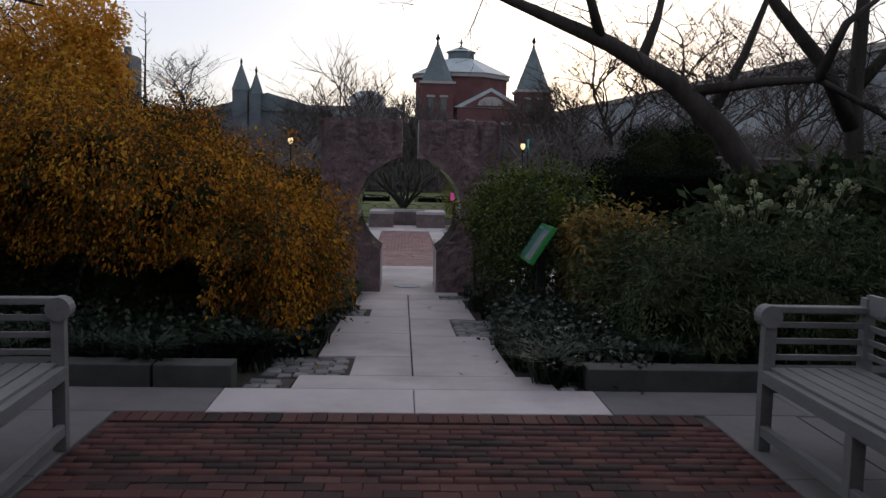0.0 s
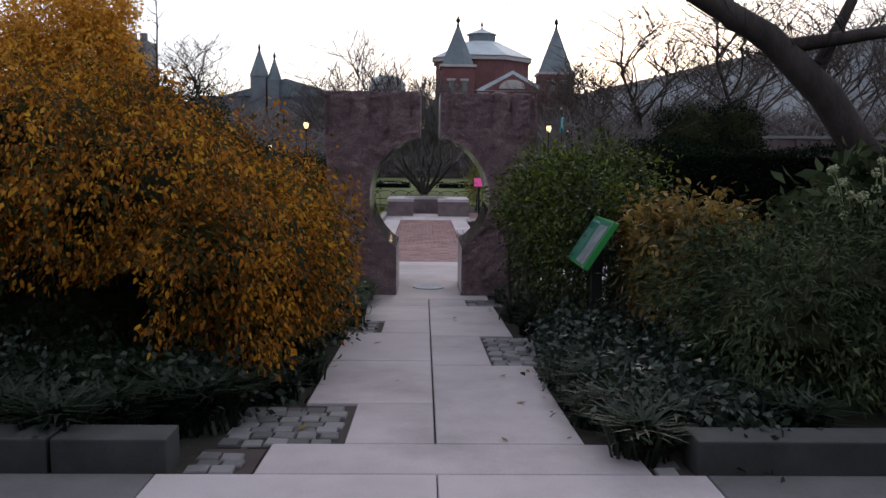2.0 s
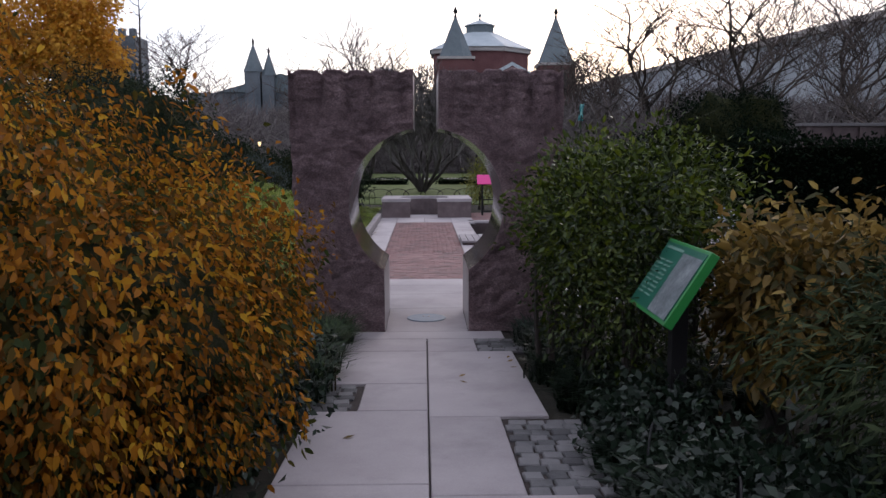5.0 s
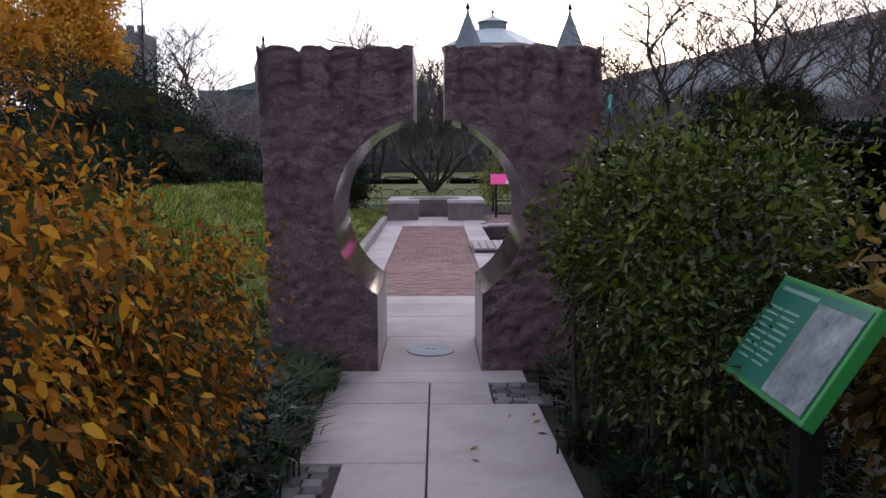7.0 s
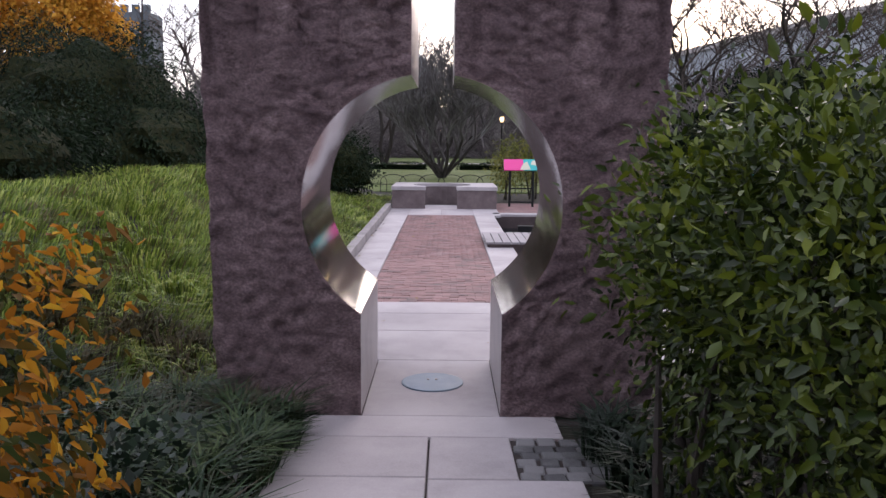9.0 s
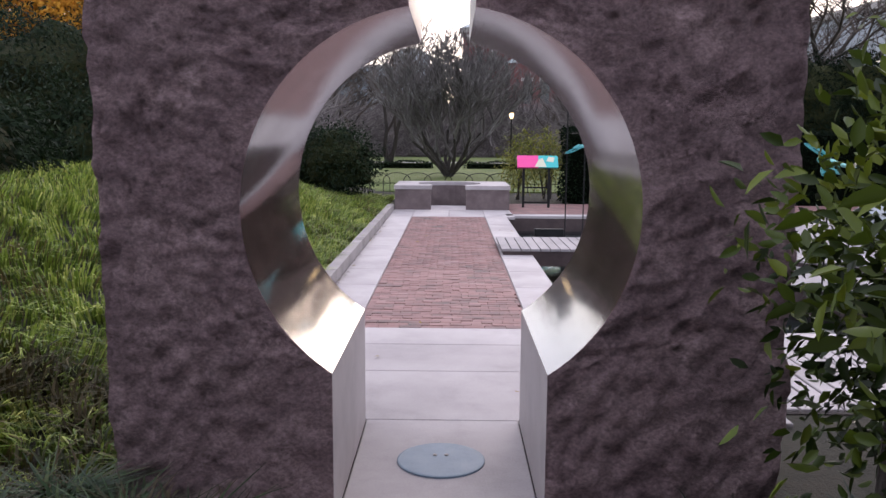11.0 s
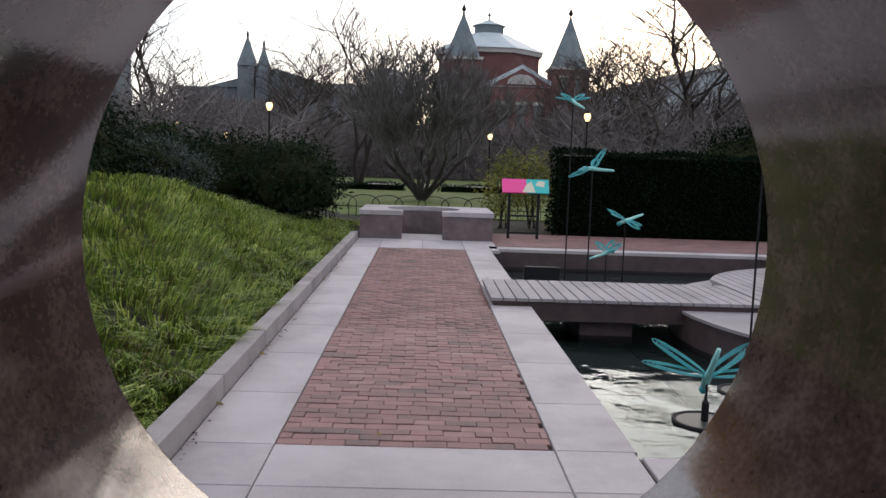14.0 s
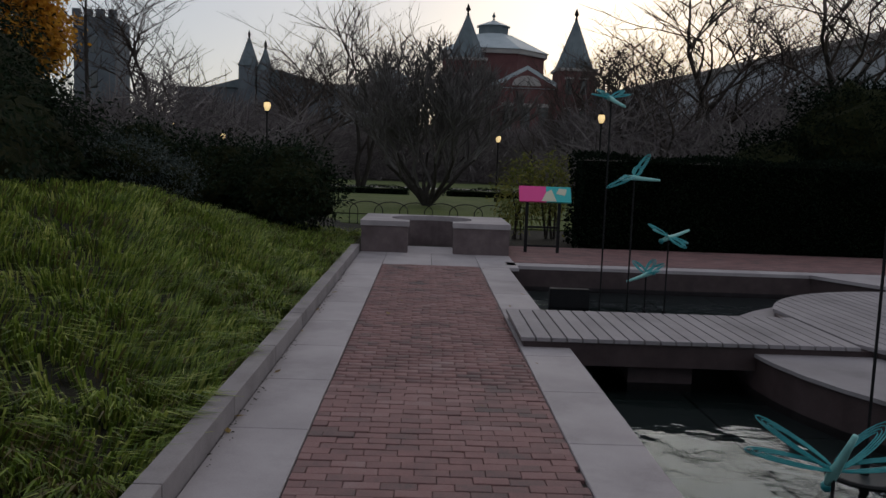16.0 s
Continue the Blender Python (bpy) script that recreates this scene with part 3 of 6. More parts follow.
# path slabs: two rows with a straight joint, set back at patches of setts
patch_left = [(5.53, 6.47), (9.55, 10.42)]
patch_right = [(7.82, 9.36), (11.85, 12.6)]
left_cuts = [5.53, 6.47, 8.0, 9.55, 10.42, 11.88, 12.6]
right_cuts = [5.53, 7.82, 9.36, 11.85, 12.6]
slab("path_slab", PL - 0.06, PR + 0.25, 5.0, 5.53, 0, M_SLAB, path_base, 0.012, True)
for cuts, patches, inner, edge, short in ((left_cuts, patch_left, PJ, PL, CL), (right_cuts, patch_right, PJ, PR, CR)):
    for a, b in zip(cuts, cuts[1:]):
        e = short if any(p[0] - 0.01 <= a and b <= p[1] + 0.01 for p in patches) else edge
        slab("path_slab", min(inner, e), max(inner, e), a, b, 0, M_SLAB, path_base, 0.012, True)
slab("path_slab", PL, PR, 12.6, 13.05, 0, M_SLAB, path_base, 0.01, True)
sett = slab_mesh("sett", 0.126, 0.116, 0.07, 0.008)
sett.materials.append(M_COBBLE)
for patches, xa, xb in ((patch_left[:1], -1.45, CL), (patch_left[1:], PL - 0.12, CL), (patch_right, CR, PR + 0.22), ([(5.02, 5.5)], PR + 0.27, 1.16), ([(5.02, 5.5)], -1.5, PL - 0.08)):
    for y0, y1 in patches:
        ny, nx = int((y1 - y0) / 0.122), int((xb - xa) / 0.132)
        bed = part("sett_bed", boxed(xa, xb, -(y1 - y0) / 2, (y1 - y0) / 2, -0.06, -0.022), M_JOINT, path_base)
        bed.matrix_world = pose(0, (y0 + y1) / 2, (ramp_z(y0) + ramp_z(y1)) / 2, math.degrees(math.atan2(ramp_z(y1) - ramp_z(y0), y1 - y0)))
        for j in range(ny):
            for i in range(nx):
                ob = new("sett", sett)
                ob.parent = path_base
                yy = y0 + 0.062 + 0.122 * j + rnd.uniform(-0.01, 0.01)
                ob.matrix_world = pose(xa + 0.068 + 0.132 * i + 0.03 * (j % 2) + rnd.uniform(-0.005, 0.005), yy, ramp_z(yy) + rnd.uniform(-0.008, 0.004), rnd.uniform(-2, 2), rnd.uniform(-2, 2), rnd.uniform(-4, 4)) @ Matrix.Diagonal((rnd.uniform(0.86, 1.03), rnd.uniform(0.86, 1.03), 1, 1))

court = part("court_paving", boxed(-2.2, 1.1, 12.96, 31.0, -0.3, -0.025), M_JOINT)
tagged(court, "paved court of pale granite and red brick beside the pool", "court", kind="structure")
BX0, BX1, BY0, BY1 = -1.042, 0.62, 17.04, 27.95
# threshold inside the gate, then the band up to the brick
for y0, y1 in ((13.06, 14.5),):
    slab("threshold_slab", -0.677, 0.297, y0, y1, 0.0, M_SLAB, court)
for y0, y1 in ((14.5, 15.6), (15.6, 16.42)):
    for x0, x1 in ((-1.563, BX0), (BX0, BX1), (BX1, 2.05)):
        slab("court_slab", x0, x1, y0, y1, 0.0, M_SLAB, court)
slab("court_slab", -1.563, BX0, 16.42, BY0, 0.0, M_SLAB, court)
slab("court_slab", BX0, BX1, 16.42, BY0, 0.0, M_SLAB, court)
slab("court_slab", BX1, 1.1, 16.42, BY0, 0.0, M_SLAB, court)
ycuts = [17.04, 17.99, 19.17, 20.36, 21.55, 22.74, 23.93, 25.12, 26.31, 27.3, 27.95]
for a, b in zip(ycuts, ycuts[1:]):
    slab("coping_slab", BX1, 1.12, a, b, 0.0, M_SLAB, court)
for a, b in zip([17.04, 18.1, 19.3, 20.5, 21.7, 22.9, 24.1, 25.3, 26.5], [18.1, 19.3, 20.5, 21.7, 22.9, 24.1, 25.3, 26.5, 27.95]):
    slab("court_slab", -1.563, BX0, a, b, 0.0, M_SLAB, court)
for x0, x1 in ((-1.563, BX0), (BX0, -0.2), (-0.2, BX1), (BX1, 1.3)):
    slab("court_slab", x0, x1, 27.95, 29.72, 0.0, M_SLAB, court)
slab("court_slab", -0.7, 0.25, 29.72, 31.0, 0.0, M_SLAB, court)
# kerb that holds the bank
kerb = thing("kerb", (0, 0, 0), "low granite kerb along the grass bank", "kerb", kind="structure")
ky = 15.0
while ky < 29.4:
    part("kerb_stone", boxed(-1.715, -1.568, ky, min(29.6, ky + 1.49), -0.2, 0.15, 0.008), M_KERB, kerb)
    ky += 1.5
near_kerb = part("kerb_stone", boxed(-2.6, -1.715, 14.62, 14.77, -0.2, 0.12, 0.008), M_KERB, kerb)

# ---- pool ----
PX0, PX1, PY0, PY1 = POOL
pool = thing("pool", (0, 0, 0), "square reflecting pool with dark slate bed", "pool", kind="structure")
part("bed", boxed(PX0 - 0.2, PX1 + 0.2, PY0 - 0.2, PY1 + 0.2, -0.75, -0.5), M_JOINT, pool)
for i in range(9):
    for j in range(12):
        x0, y0 = PX0 + 1.167 * i, PY0 + 0.946 * j
        slab("slate_panel", x0, x0 + 1.167, y0, y0 + 0.946, -0.44, M_SLATE, pool, 0.02)
for nm, b in (("pool_wall", (PX0 - 0.06, PX0, PY0, PY1)), ("pool_wall", (PX1, PX1 + 0.06, PY0, PY1)), ("pool_wall", (PX0 - 0.06, PX1 + 0.06, PY0 - 0.06, PY0)), ("pool_wall", (PX0 - 0.06, PX1 + 0.06, PY1, PY1 + 0.06))):
    part(nm, boxed(*b, -0.5, -0.062), M_DARKSTONE, pool)
water = data_part("water", [(PX0 + 0.002, PY0 + 0.002, -0.36), (PX1 - 0.002, PY0 + 0.002, -0.36), (PX1 - 0.002, PY1 - 0.002, -0.36), (PX0 + 0.002, PY1 - 0.002, -0.36)], [(0, 1, 2, 3)], M_WATER)
tagged(water, "still shallow water mirroring the dusk sky", "water", kind="structure")
# copings on the other sides, and the walk behind the pool
x = 1.12
while x < 11.6:
    slab("coping_slab", x, min(x + 1.5, 11.6), 28.3, 28.72, 0.0, M_SLAB, pool)
    slab("coping_slab", x, min(x + 1.5, 11.6), 16.42, 16.96, 0.0, M_SLAB, pool)
    x += 1.5
y = 16.42
while y < 28.7:
    slab("coping_slab", 11.6, 12.2, y, min(y + 1.5, 28.72), 0.0, M_SLAB, pool)
    y += 1.5
near_walk = part("near_walk", boxed(2.05, 13.0, 14.75, 16.42, -0.2, -0.02), M_JOINT)
tagged(near_walk, "granite strip paving at the near side of the pool", "paving", kind="structure")
for k in range(52):
    slab("paving_strip", 2.06 + 0.15 * k, 2.06 + 0.15 * (k + 1), 14.78, 16.40, 0.0, M_SLAB, near_walk, 0.02)
back_walk = part("back_walk", boxed(1.3, 26.0, 28.72, 31.6, -0.2, 0.006), M_BRICK_FAR)
tagged(back_walk, "red brick walk behind the pool", "walk", kind="structure")
bv, bq = [], []
for j in range(28):
    for i in range(60):
        bx, by = 1.32 + 0.203 * i + (0.1 if j % 2 else 0), 28.74 + 0.1016 * j
        o = len(bv)
        bv += [(bx, by, 0.011), (bx + 0.197, by, 0.011), (bx + 0.197, by + 0.096, 0.011), (bx, by + 0.096, 0.011)]
        bq.append((o, o + 1, o + 2, o + 3))
tagged(quads_part("walk_bricks", bv, bq, M_BRICK_FAR, back_walk), kind="stuff")

corner = thing("corner_paving", (0, 0, 0), "granite paving that cuts off the far corner of the pool", "paving", kind="structure")
cpts = [(6.5, 28.32), (7.45, 26.7), (11.62, 24.4), (11.62, 28.32)]
part("corner_wall", prism(bmesh.new(), cpts, -0.5, -0.06), M_DARKSTONE, corner)
part("corner_cap", prism(bmesh.new(), [(x - 0.03, y - 0.03) for x, y in cpts], -0.056, 0.004), M_SLAB, corner)
# island of two tiers and the slatted bridge
island = thing("island", (6.45, 22.6, -0.5), "round granite island in the middle of the pool", "island", kind="structure")
def ring(cx, cy, r, n=48):
    return [(cx + r * math.cos(2 * math.pi * k / n), cy + r * math.sin(2 * math.pi * k / n)) for k in range(n)]
part("lower_tier", prism(bmesh.new(), ring(-0.15, -0.6, 3.35), -0.05, 0.46), M_DARKSTONE, island)
part("lower_cap", prism(bmesh.new(), ring(-0.15, -0.6, 3.38), 0.464, 0.5), M_DECK, island)
part("upper_tier", prism(bmesh.new(), ring(0.15, 0.45, 2.75), 0.505, 0.56), M_DARKSTONE, island)
for k in range(36):
    xx = -2.6 + 0.152 * k
    h0, h1 = (math.sqrt(max(0.0, 2.78 ** 2 - e ** 2)) for e in (xx, xx + 0.135))
    if min(h0, h1) > 0.2:
        xa, xb = 0.15 + xx, 0.285 + xx
        part("deck_strip", prism(bmesh.new(), [(xa, 0.45 - h0), (xb, 0.45 - h1), (xb, 0.45 + h1), (xa, 0.45 + h0)], 0.562, 0.6), M_DECK, island)
bridge = thing("footbridge", (0.63, 22.66, 0), "low granite footbridge with a ribbed deck over the pool", "bridge")
part("beam", boxed(0.03, 3.75, -0.74, 0.74, -0.17, 0.058), M_DARKSTONE, bridge)
for k in range(22):
    part("deck_strip", boxed(0.0 + 0.152 * k, 0.0 + 0.152 * k + 0.135, -0.77, 0.77, 0.06, 0.1, 0.004), M_DECK, bridge)
part("pier", boxed(1.1, 1.75, -0.6, 0.6, -0.5, -0.172, 0.01), M_DARKSTONE, bridge)
part("pool_outlet", boxed(0.95, 1.55, 3.6, 3.75, -0.45, -0.08, 0.01), M_METAL, bridge)

# ---- the moon gate ----
GX0, GX1, GTOP, GF, GB = -1.735, 1.37, 2.998, 13.06, 14.46
GCX, GCZ, GR = -0.19, 1.468, 0.886
SL0, SL1 = -0.332, -0.046
CH0, CH1 = -0.677, 0.297
gate = thing("moon_gate", (0, 0, 0), "massive rough-split pink granite moon gate with polished round opening", "gate")


def gate_half(sign):
    ch = CH0 if sign < 0 else CH1
    sl = SL0 if sign < 0 else SL1
    out = GX0 if sign < 0 else GX1
    z_ch = GCZ - math.sqrt(GR ** 2 - (ch - GCX) ** 2)
    a0 = math.atan2(z_ch - GCZ, (ch - GCX) * sign)
    a1 = math.atan2(math.sqrt(GR ** 2 - (sl - GCX) ** 2), (sl - GCX) * sign)
    n1, n2 = 22, 84
    inner = [(ch, z_ch * i / n1) for i in range(n1)] + [(GCX + sign * GR * math.cos(a0 + (a1 - a0) * i / n2), GCZ + GR * math.sin(a0 + (a1 - a0) * i / n2)) for i in range(n2 + 1)]
    N = len(inner)
    m1 = int(N * 0.68)
    batter = 0.06 if sign < 0 else 0.0
    outer = [(out + batter * (1 - i / m1), GTOP * i / m1) for i in range(m1)] + [(out + (sl - out) * i / (N - 1 - m1), GTOP) for i in range(N - m1)]
    MC = 46
    V, Q = [], []
    grooves = [out + (sl - out) * f for f in (0.04, 0.26, 0.46, 0.66, 0.9)]

    def relief(x, z, side):
        u = x * 0.9 + z * 0.42
        p = Vector((u * 2.6 + 7 * side, (z - 0.3 * x) * 3.4, sign * 3.0))
        step = noise.fractal(p, 0.8, 2.1, 4)
        d = 0.02 * (1 - 2 * abs(step)) + noise.fractal(p * 4.1, 0.5, 2.0, 4) * 0.026 - 0.005
        for gx in grooves:
            w = gx + 0.015 * math.sin(z * 7 + gx * 9)
            d -= 0.055 * math.exp(-((x - w) / 0.03) ** 2) * smooth((z - 2.2) / 0.4)
        return d

    def top_notch(x, z):
        k = min(abs(x - gx) for gx in grooves)
        lump = 0.022 * noise.noise(Vector((x * 6, sign * 5, 0)))
        return (-0.05 * math.exp(-(k / 0.025) ** 2) + lump) * smooth((z - 2.7) / 0.26)

    idx = {}
    for side, y in ((0, GF), (1, GB)):
        for i in range(N):
            for j in range(MC + 1):
                f = j / MC
                x = inner[i][0] + (outer[i][0] - inner[i][0]) * f
                z = inner[i][1] + (outer[i][1] - inner[i][1]) * f
                edge = min(1, f * MC / 2.0)
                slot = min(1, abs(x - sl) / 0.05) if z > 2.2 else 1
                d = relief(x, z, side) * edge * slot
                xo = sign * (0.03 * noise.fractal(Vector((side * 4 + 1, z * 2.5, sign)), 0.9, 2, 4)) * smooth((f - 0.8) / 0.2) if z < GTOP - 0.05 else 0
                idx[side, i, j] = len(V)
                V.append((x + xo, y + (d if side else -d), z + top_notch(x, z)))
        for i in range(N - 1):
            for j in range(MC):
                q = [idx[side, i, j], idx[side, i, j + 1], idx[side, i + 1, j + 1], idx[side, i + 1, j]]
                Q.append(q if (side == 0) == (sign > 0) else q[::-1])
    # outer flank and top, bridging front and back
    K = 12
    prev = [idx[0, i, MC] for i in range(N)]
    for k in range(1, K + 1):
        if k == K:
            cur = [idx[1, i, MC] for i in range(N)]
        else:
            cur = []
            for i in range(N):
                a, b = Vector(V[idx[0, i, MC]]), Vector(V[idx[1, i, MC]])
                p = a.lerp(b, k / K)
                d = noise.fractal(Vector((p.y * 2.4, p.z * 2.4, p.x)), 0.9, 2.1, 5) * 0.04
                p = p + (Vector((sign * d, 0, 0)) if i < m1 else Vector((0, 0, d)))
                cur.append(len(V))
                V.append(tuple(p))
        for i in range(N - 1):
            q = (prev[i], cur[i], cur[i + 1], prev[i + 1])
            Q.append(q if sign > 0 else q[::-1])
        prev = cur
    stone = quads_part("stone", V, Q, M_ROUGH, gate, "rough-split pink granite block with drill grooves at the top", smooth=True)
    # polished arc, honed jamb and slot cheek
    for nm, pts, mat, lab in (("polished_arc", inner[n1:], M_POLISH, "mirror-polished curved granite soffit"), ("jamb", inner[:n1 + 1], M_JAMB, "honed granite jamb"), ("slot_cheek", [inner[-1], (sl, GTOP - 0.01)], M_JAMB, "sawn granite cheek of the slot")):
        v2, q2 = [], []
        for x, z in pts:
            v2 += [(x, GF + 0.002, z), (x, GB - 0.002, z)]
        for i in range(len(pts) - 1):
            q = (2 * i, 2 * i + 1, 2 * i + 3, 2 * i + 2)
            q2.append(q if sign < 0 else q[::-1])
        quads_part(nm, v2, q2, mat, gate, lab, smooth=True)


gate_half(-1)
gate_half(1)
disc = thing("drain_disc", (-0.19, 13.84, 0.004), "round blue-grey metal plate set in the threshold", "floor plate")
part("plate", lathe(bmesh.new(), [(0.245, -0.01), (0.245, 0.004), (0.235, 0.007)], 40), surface("blue_grey_plate", [(0.09, 0.14, 0.2), (0.13, 0.19, 0.26), (0.17, 0.23, 0.3)], 8, 90, 0.6, 0.1, 0.001, 0.5), disc)
for sx in (-0.035, 0.03):
    part("bolt", lathe(bmesh.new(), [(0.012, 0.004), (0.012, 0.012), (0.008, 0.014)], 10, (sx, 0.05, 0)), M_TRIM, disc, "pale bolt head")

# ---- seat wall at the end of the court ----
seat = thing("seat_wall", (0, 0, 0), "stone seat wall with pale cap round a circular planter", "wall")
SC, SR = (-0.2, 30.75), 0.8
def seat_half(s):
    xo, xi = (-1.55, -0.66) if s < 0 else (1.29, 0.22)
    arc = []
    a0 = -math.acos(abs(xi - SC[0]) / SR)
    for k in range(15):
        a = a0 + (math.pi / 2 - a0) * k / 14
        arc.append((SC[0] + s * SR * math.cos(a), SC[1] + SR * math.sin(a)))
    pts = [(xo, 29.72), (xi, 29.72)] + arc + [(SC[0], 31.75), (xo, 31.75)]
    return pts if s < 0 else pts[::-1]
for s in (-1, 1):
    pts = seat_half(s)
    bm = prism(bmesh.new(), pts, -0.05, 0.5)
    part("wall_block", bm, M_SEAT, seat)
    cx, cy = sum(p[0] for p in pts) / len(pts), sum(p[1] for p in pts) / len(pts)
    bm = prism(bmesh.new(), [(x + (0.02 if x > cx else -0.02), y - (0.02 if y < 30 else 0)) for x, y in pts], 0.503, 0.6)
    bmesh.ops.recalc_face_normals(bm, faces=bm.faces)
    part("cap", bm, M_SLAB, seat, "pale granite cap")
low = bmesh.new()
box(low, -0.7, 0.26, 31.6, 31.78, -0.05, 0.45)
part("back_panel", low, M_DARKSTONE, seat)

# ---- planting ----
def shrub(name, label, lobes, count, length, width, seed, material, at, stems=5, category="shrub", core=0.0, **kw):
    """A shrub: woody stems and a crown of single leaves."""
    ob = thing(name, at, label, category)
    inv = np.array(at)
    v, q = leaves(lobes, count, length, width, seed, **kw)
    quads_part("crown", v - inv, q, material, ob)
    g = random.Random(seed)
    # opaque dark blobs stand in for the shade inside the crown
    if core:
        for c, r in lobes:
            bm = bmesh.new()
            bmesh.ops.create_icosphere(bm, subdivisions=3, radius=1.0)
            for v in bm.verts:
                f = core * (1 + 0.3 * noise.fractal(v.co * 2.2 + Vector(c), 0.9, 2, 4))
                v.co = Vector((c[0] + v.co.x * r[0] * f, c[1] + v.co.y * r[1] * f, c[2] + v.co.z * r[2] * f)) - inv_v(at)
            part("shade_core", bm, M_INNER, ob)
    for k in range(stems):
        bm = bmesh.new()
        c, r = lobes[k % len(lobes)]
        tip = Vector(c) + Vector((g.uniform(-0.5, 0.5) * r[0], g.uniform(-0.5, 0.5) * r[1], g.uniform(0.1, 0.6) * r[2]))
        foot = Vector((c[0] + g.uniform(-0.25, 0.25) * r[0], c[1] + g.uniform(-0.25, 0.25) * r[1], at[2] - 0.05))
        mid = foot.lerp(tip, 0.5) + Vector((g.uniform(-0.1, 0.1), g.uniform(-0.1, 0.1), 0.05))
        tube(bm, [foot - inv_v(at), mid - inv_v(at), tip - inv_v(at)], [0.035, 0.024, 0.01], 6)
        part("stem", bm, M_BARK, ob)
    return ob


def inv_v(at):
    return Vector(at)


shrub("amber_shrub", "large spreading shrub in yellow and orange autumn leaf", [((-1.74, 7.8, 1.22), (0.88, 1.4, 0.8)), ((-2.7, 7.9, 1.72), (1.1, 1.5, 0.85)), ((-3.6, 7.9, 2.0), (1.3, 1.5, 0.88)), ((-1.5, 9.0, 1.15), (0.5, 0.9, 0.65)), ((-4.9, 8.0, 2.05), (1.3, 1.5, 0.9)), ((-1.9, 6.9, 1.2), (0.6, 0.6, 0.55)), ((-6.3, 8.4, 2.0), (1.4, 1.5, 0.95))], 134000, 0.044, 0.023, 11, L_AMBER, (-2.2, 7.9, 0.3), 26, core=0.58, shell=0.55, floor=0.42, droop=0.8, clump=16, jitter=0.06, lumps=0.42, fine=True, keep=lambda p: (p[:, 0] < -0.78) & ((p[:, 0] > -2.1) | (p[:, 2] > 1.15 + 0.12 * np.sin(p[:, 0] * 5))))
camellia = shrub("camellia", "glossy green evergreen shrub beside the path", [((1.25, 10.3, 1.2), (0.7, 1.1, 0.85)), ((1.75, 10.9, 1.42), (0.66, 0.9, 0.74)), ((2.05, 10.9, 1.75), (0.42, 0.6, 0.3)), ((1.42, 11.4, 1.3), (0.5, 0.8, 0.8)), ((1.22, 11.6, 1.25), (0.42, 0.5, 0.72)), ((0.86, 10.6, 1.0), (0.34, 0.38, 0.62)), ((1.35, 9.6, 0.9), (0.5, 0.6, 0.6)), ((1.85, 11.9, 1.1), (0.5, 0.6, 0.7)), ((2.25, 11.1, 0.95), (0.45, 0.5, 0.45))], 38000, 0.05, 0.024, 12, L_CAMELLIA, (1.4, 10.8, 0.1), 30, shell=0.22, floor=0.25, droop=0.1, clump=9, jitter=0.1, lumps=0.4, fine=True, keep=lambda p: (p[:, 0] > 0.74) & ((p[:, 2] > 1.0) | (np.sin(p[:, 0] * 31) * np.sin(p[:, 1] * 27) * np.sin(p[:, 2] * 35) > 0.0)))
# yellow-green leaves over the upper parts of the camellia
v, q = leaves([((1.3, 10.4, 1.5), (0.62, 1.0, 0.58)), ((1.9, 10.9, 1.72), (0.62, 0.8, 0.5)), ((0.9, 10.65, 1.3), (0.34, 0.38, 0.4)), ((1.25, 11.5, 1.35), (0.48, 0.6, 0.66))], 7500, 0.066, 0.03, 16, droop=-0.2, shell=0.8, floor=1.25, clump=7, jitter=0.08, lumps=0.4, fine=True)
quads_part("upper_leaves", v - np.array((1.4, 10.8, 0.1)), q, L_TOPGREEN, camellia)
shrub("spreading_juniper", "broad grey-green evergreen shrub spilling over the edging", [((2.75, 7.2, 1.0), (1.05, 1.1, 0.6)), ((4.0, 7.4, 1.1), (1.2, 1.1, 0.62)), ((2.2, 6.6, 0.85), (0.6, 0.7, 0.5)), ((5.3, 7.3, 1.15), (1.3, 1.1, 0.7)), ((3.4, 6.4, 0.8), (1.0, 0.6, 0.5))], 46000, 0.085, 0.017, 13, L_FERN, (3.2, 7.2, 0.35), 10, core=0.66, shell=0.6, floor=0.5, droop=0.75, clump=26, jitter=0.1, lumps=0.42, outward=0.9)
shrub("rusty_shrub", "low shrub with rusty brown leaves", [((2.0, 8.75, 1.15), (0.55, 0.55, 0.42)), ((2.5, 8.95, 1.2), (0.5, 0.5, 0.4))], 6200, 0.095, 0.042, 14, L_RUST, (1.95, 8.5, 0.25), 8, shell=0.3, floor=0.3, fine=True, keep=lambda p: ~((p[:, 0] < 1.72) & (p[:, 1] > 8.2)))
shrub("fatsia", "evergreen shrub with pale round flower heads", [((3.9, 8.4, 1.55), (0.7, 0.6, 0.5)), ((4.6, 8.3, 1.7), (0.8, 0.6, 0.6)), ((5.6, 8.0, 1.7), (0.9, 0.6, 0.7))], 3600, 0.19, 0.08, 15, L_FERN, (4.2, 8.4, 0.25), 8, shell=0.4, floor=0.6)
heads = thing("flower_heads", (3.55, 7.75, 1.7), "pale green flower umbels above the fatsia leaves", "flowers", kind="stuff")
g = random.Random(5)
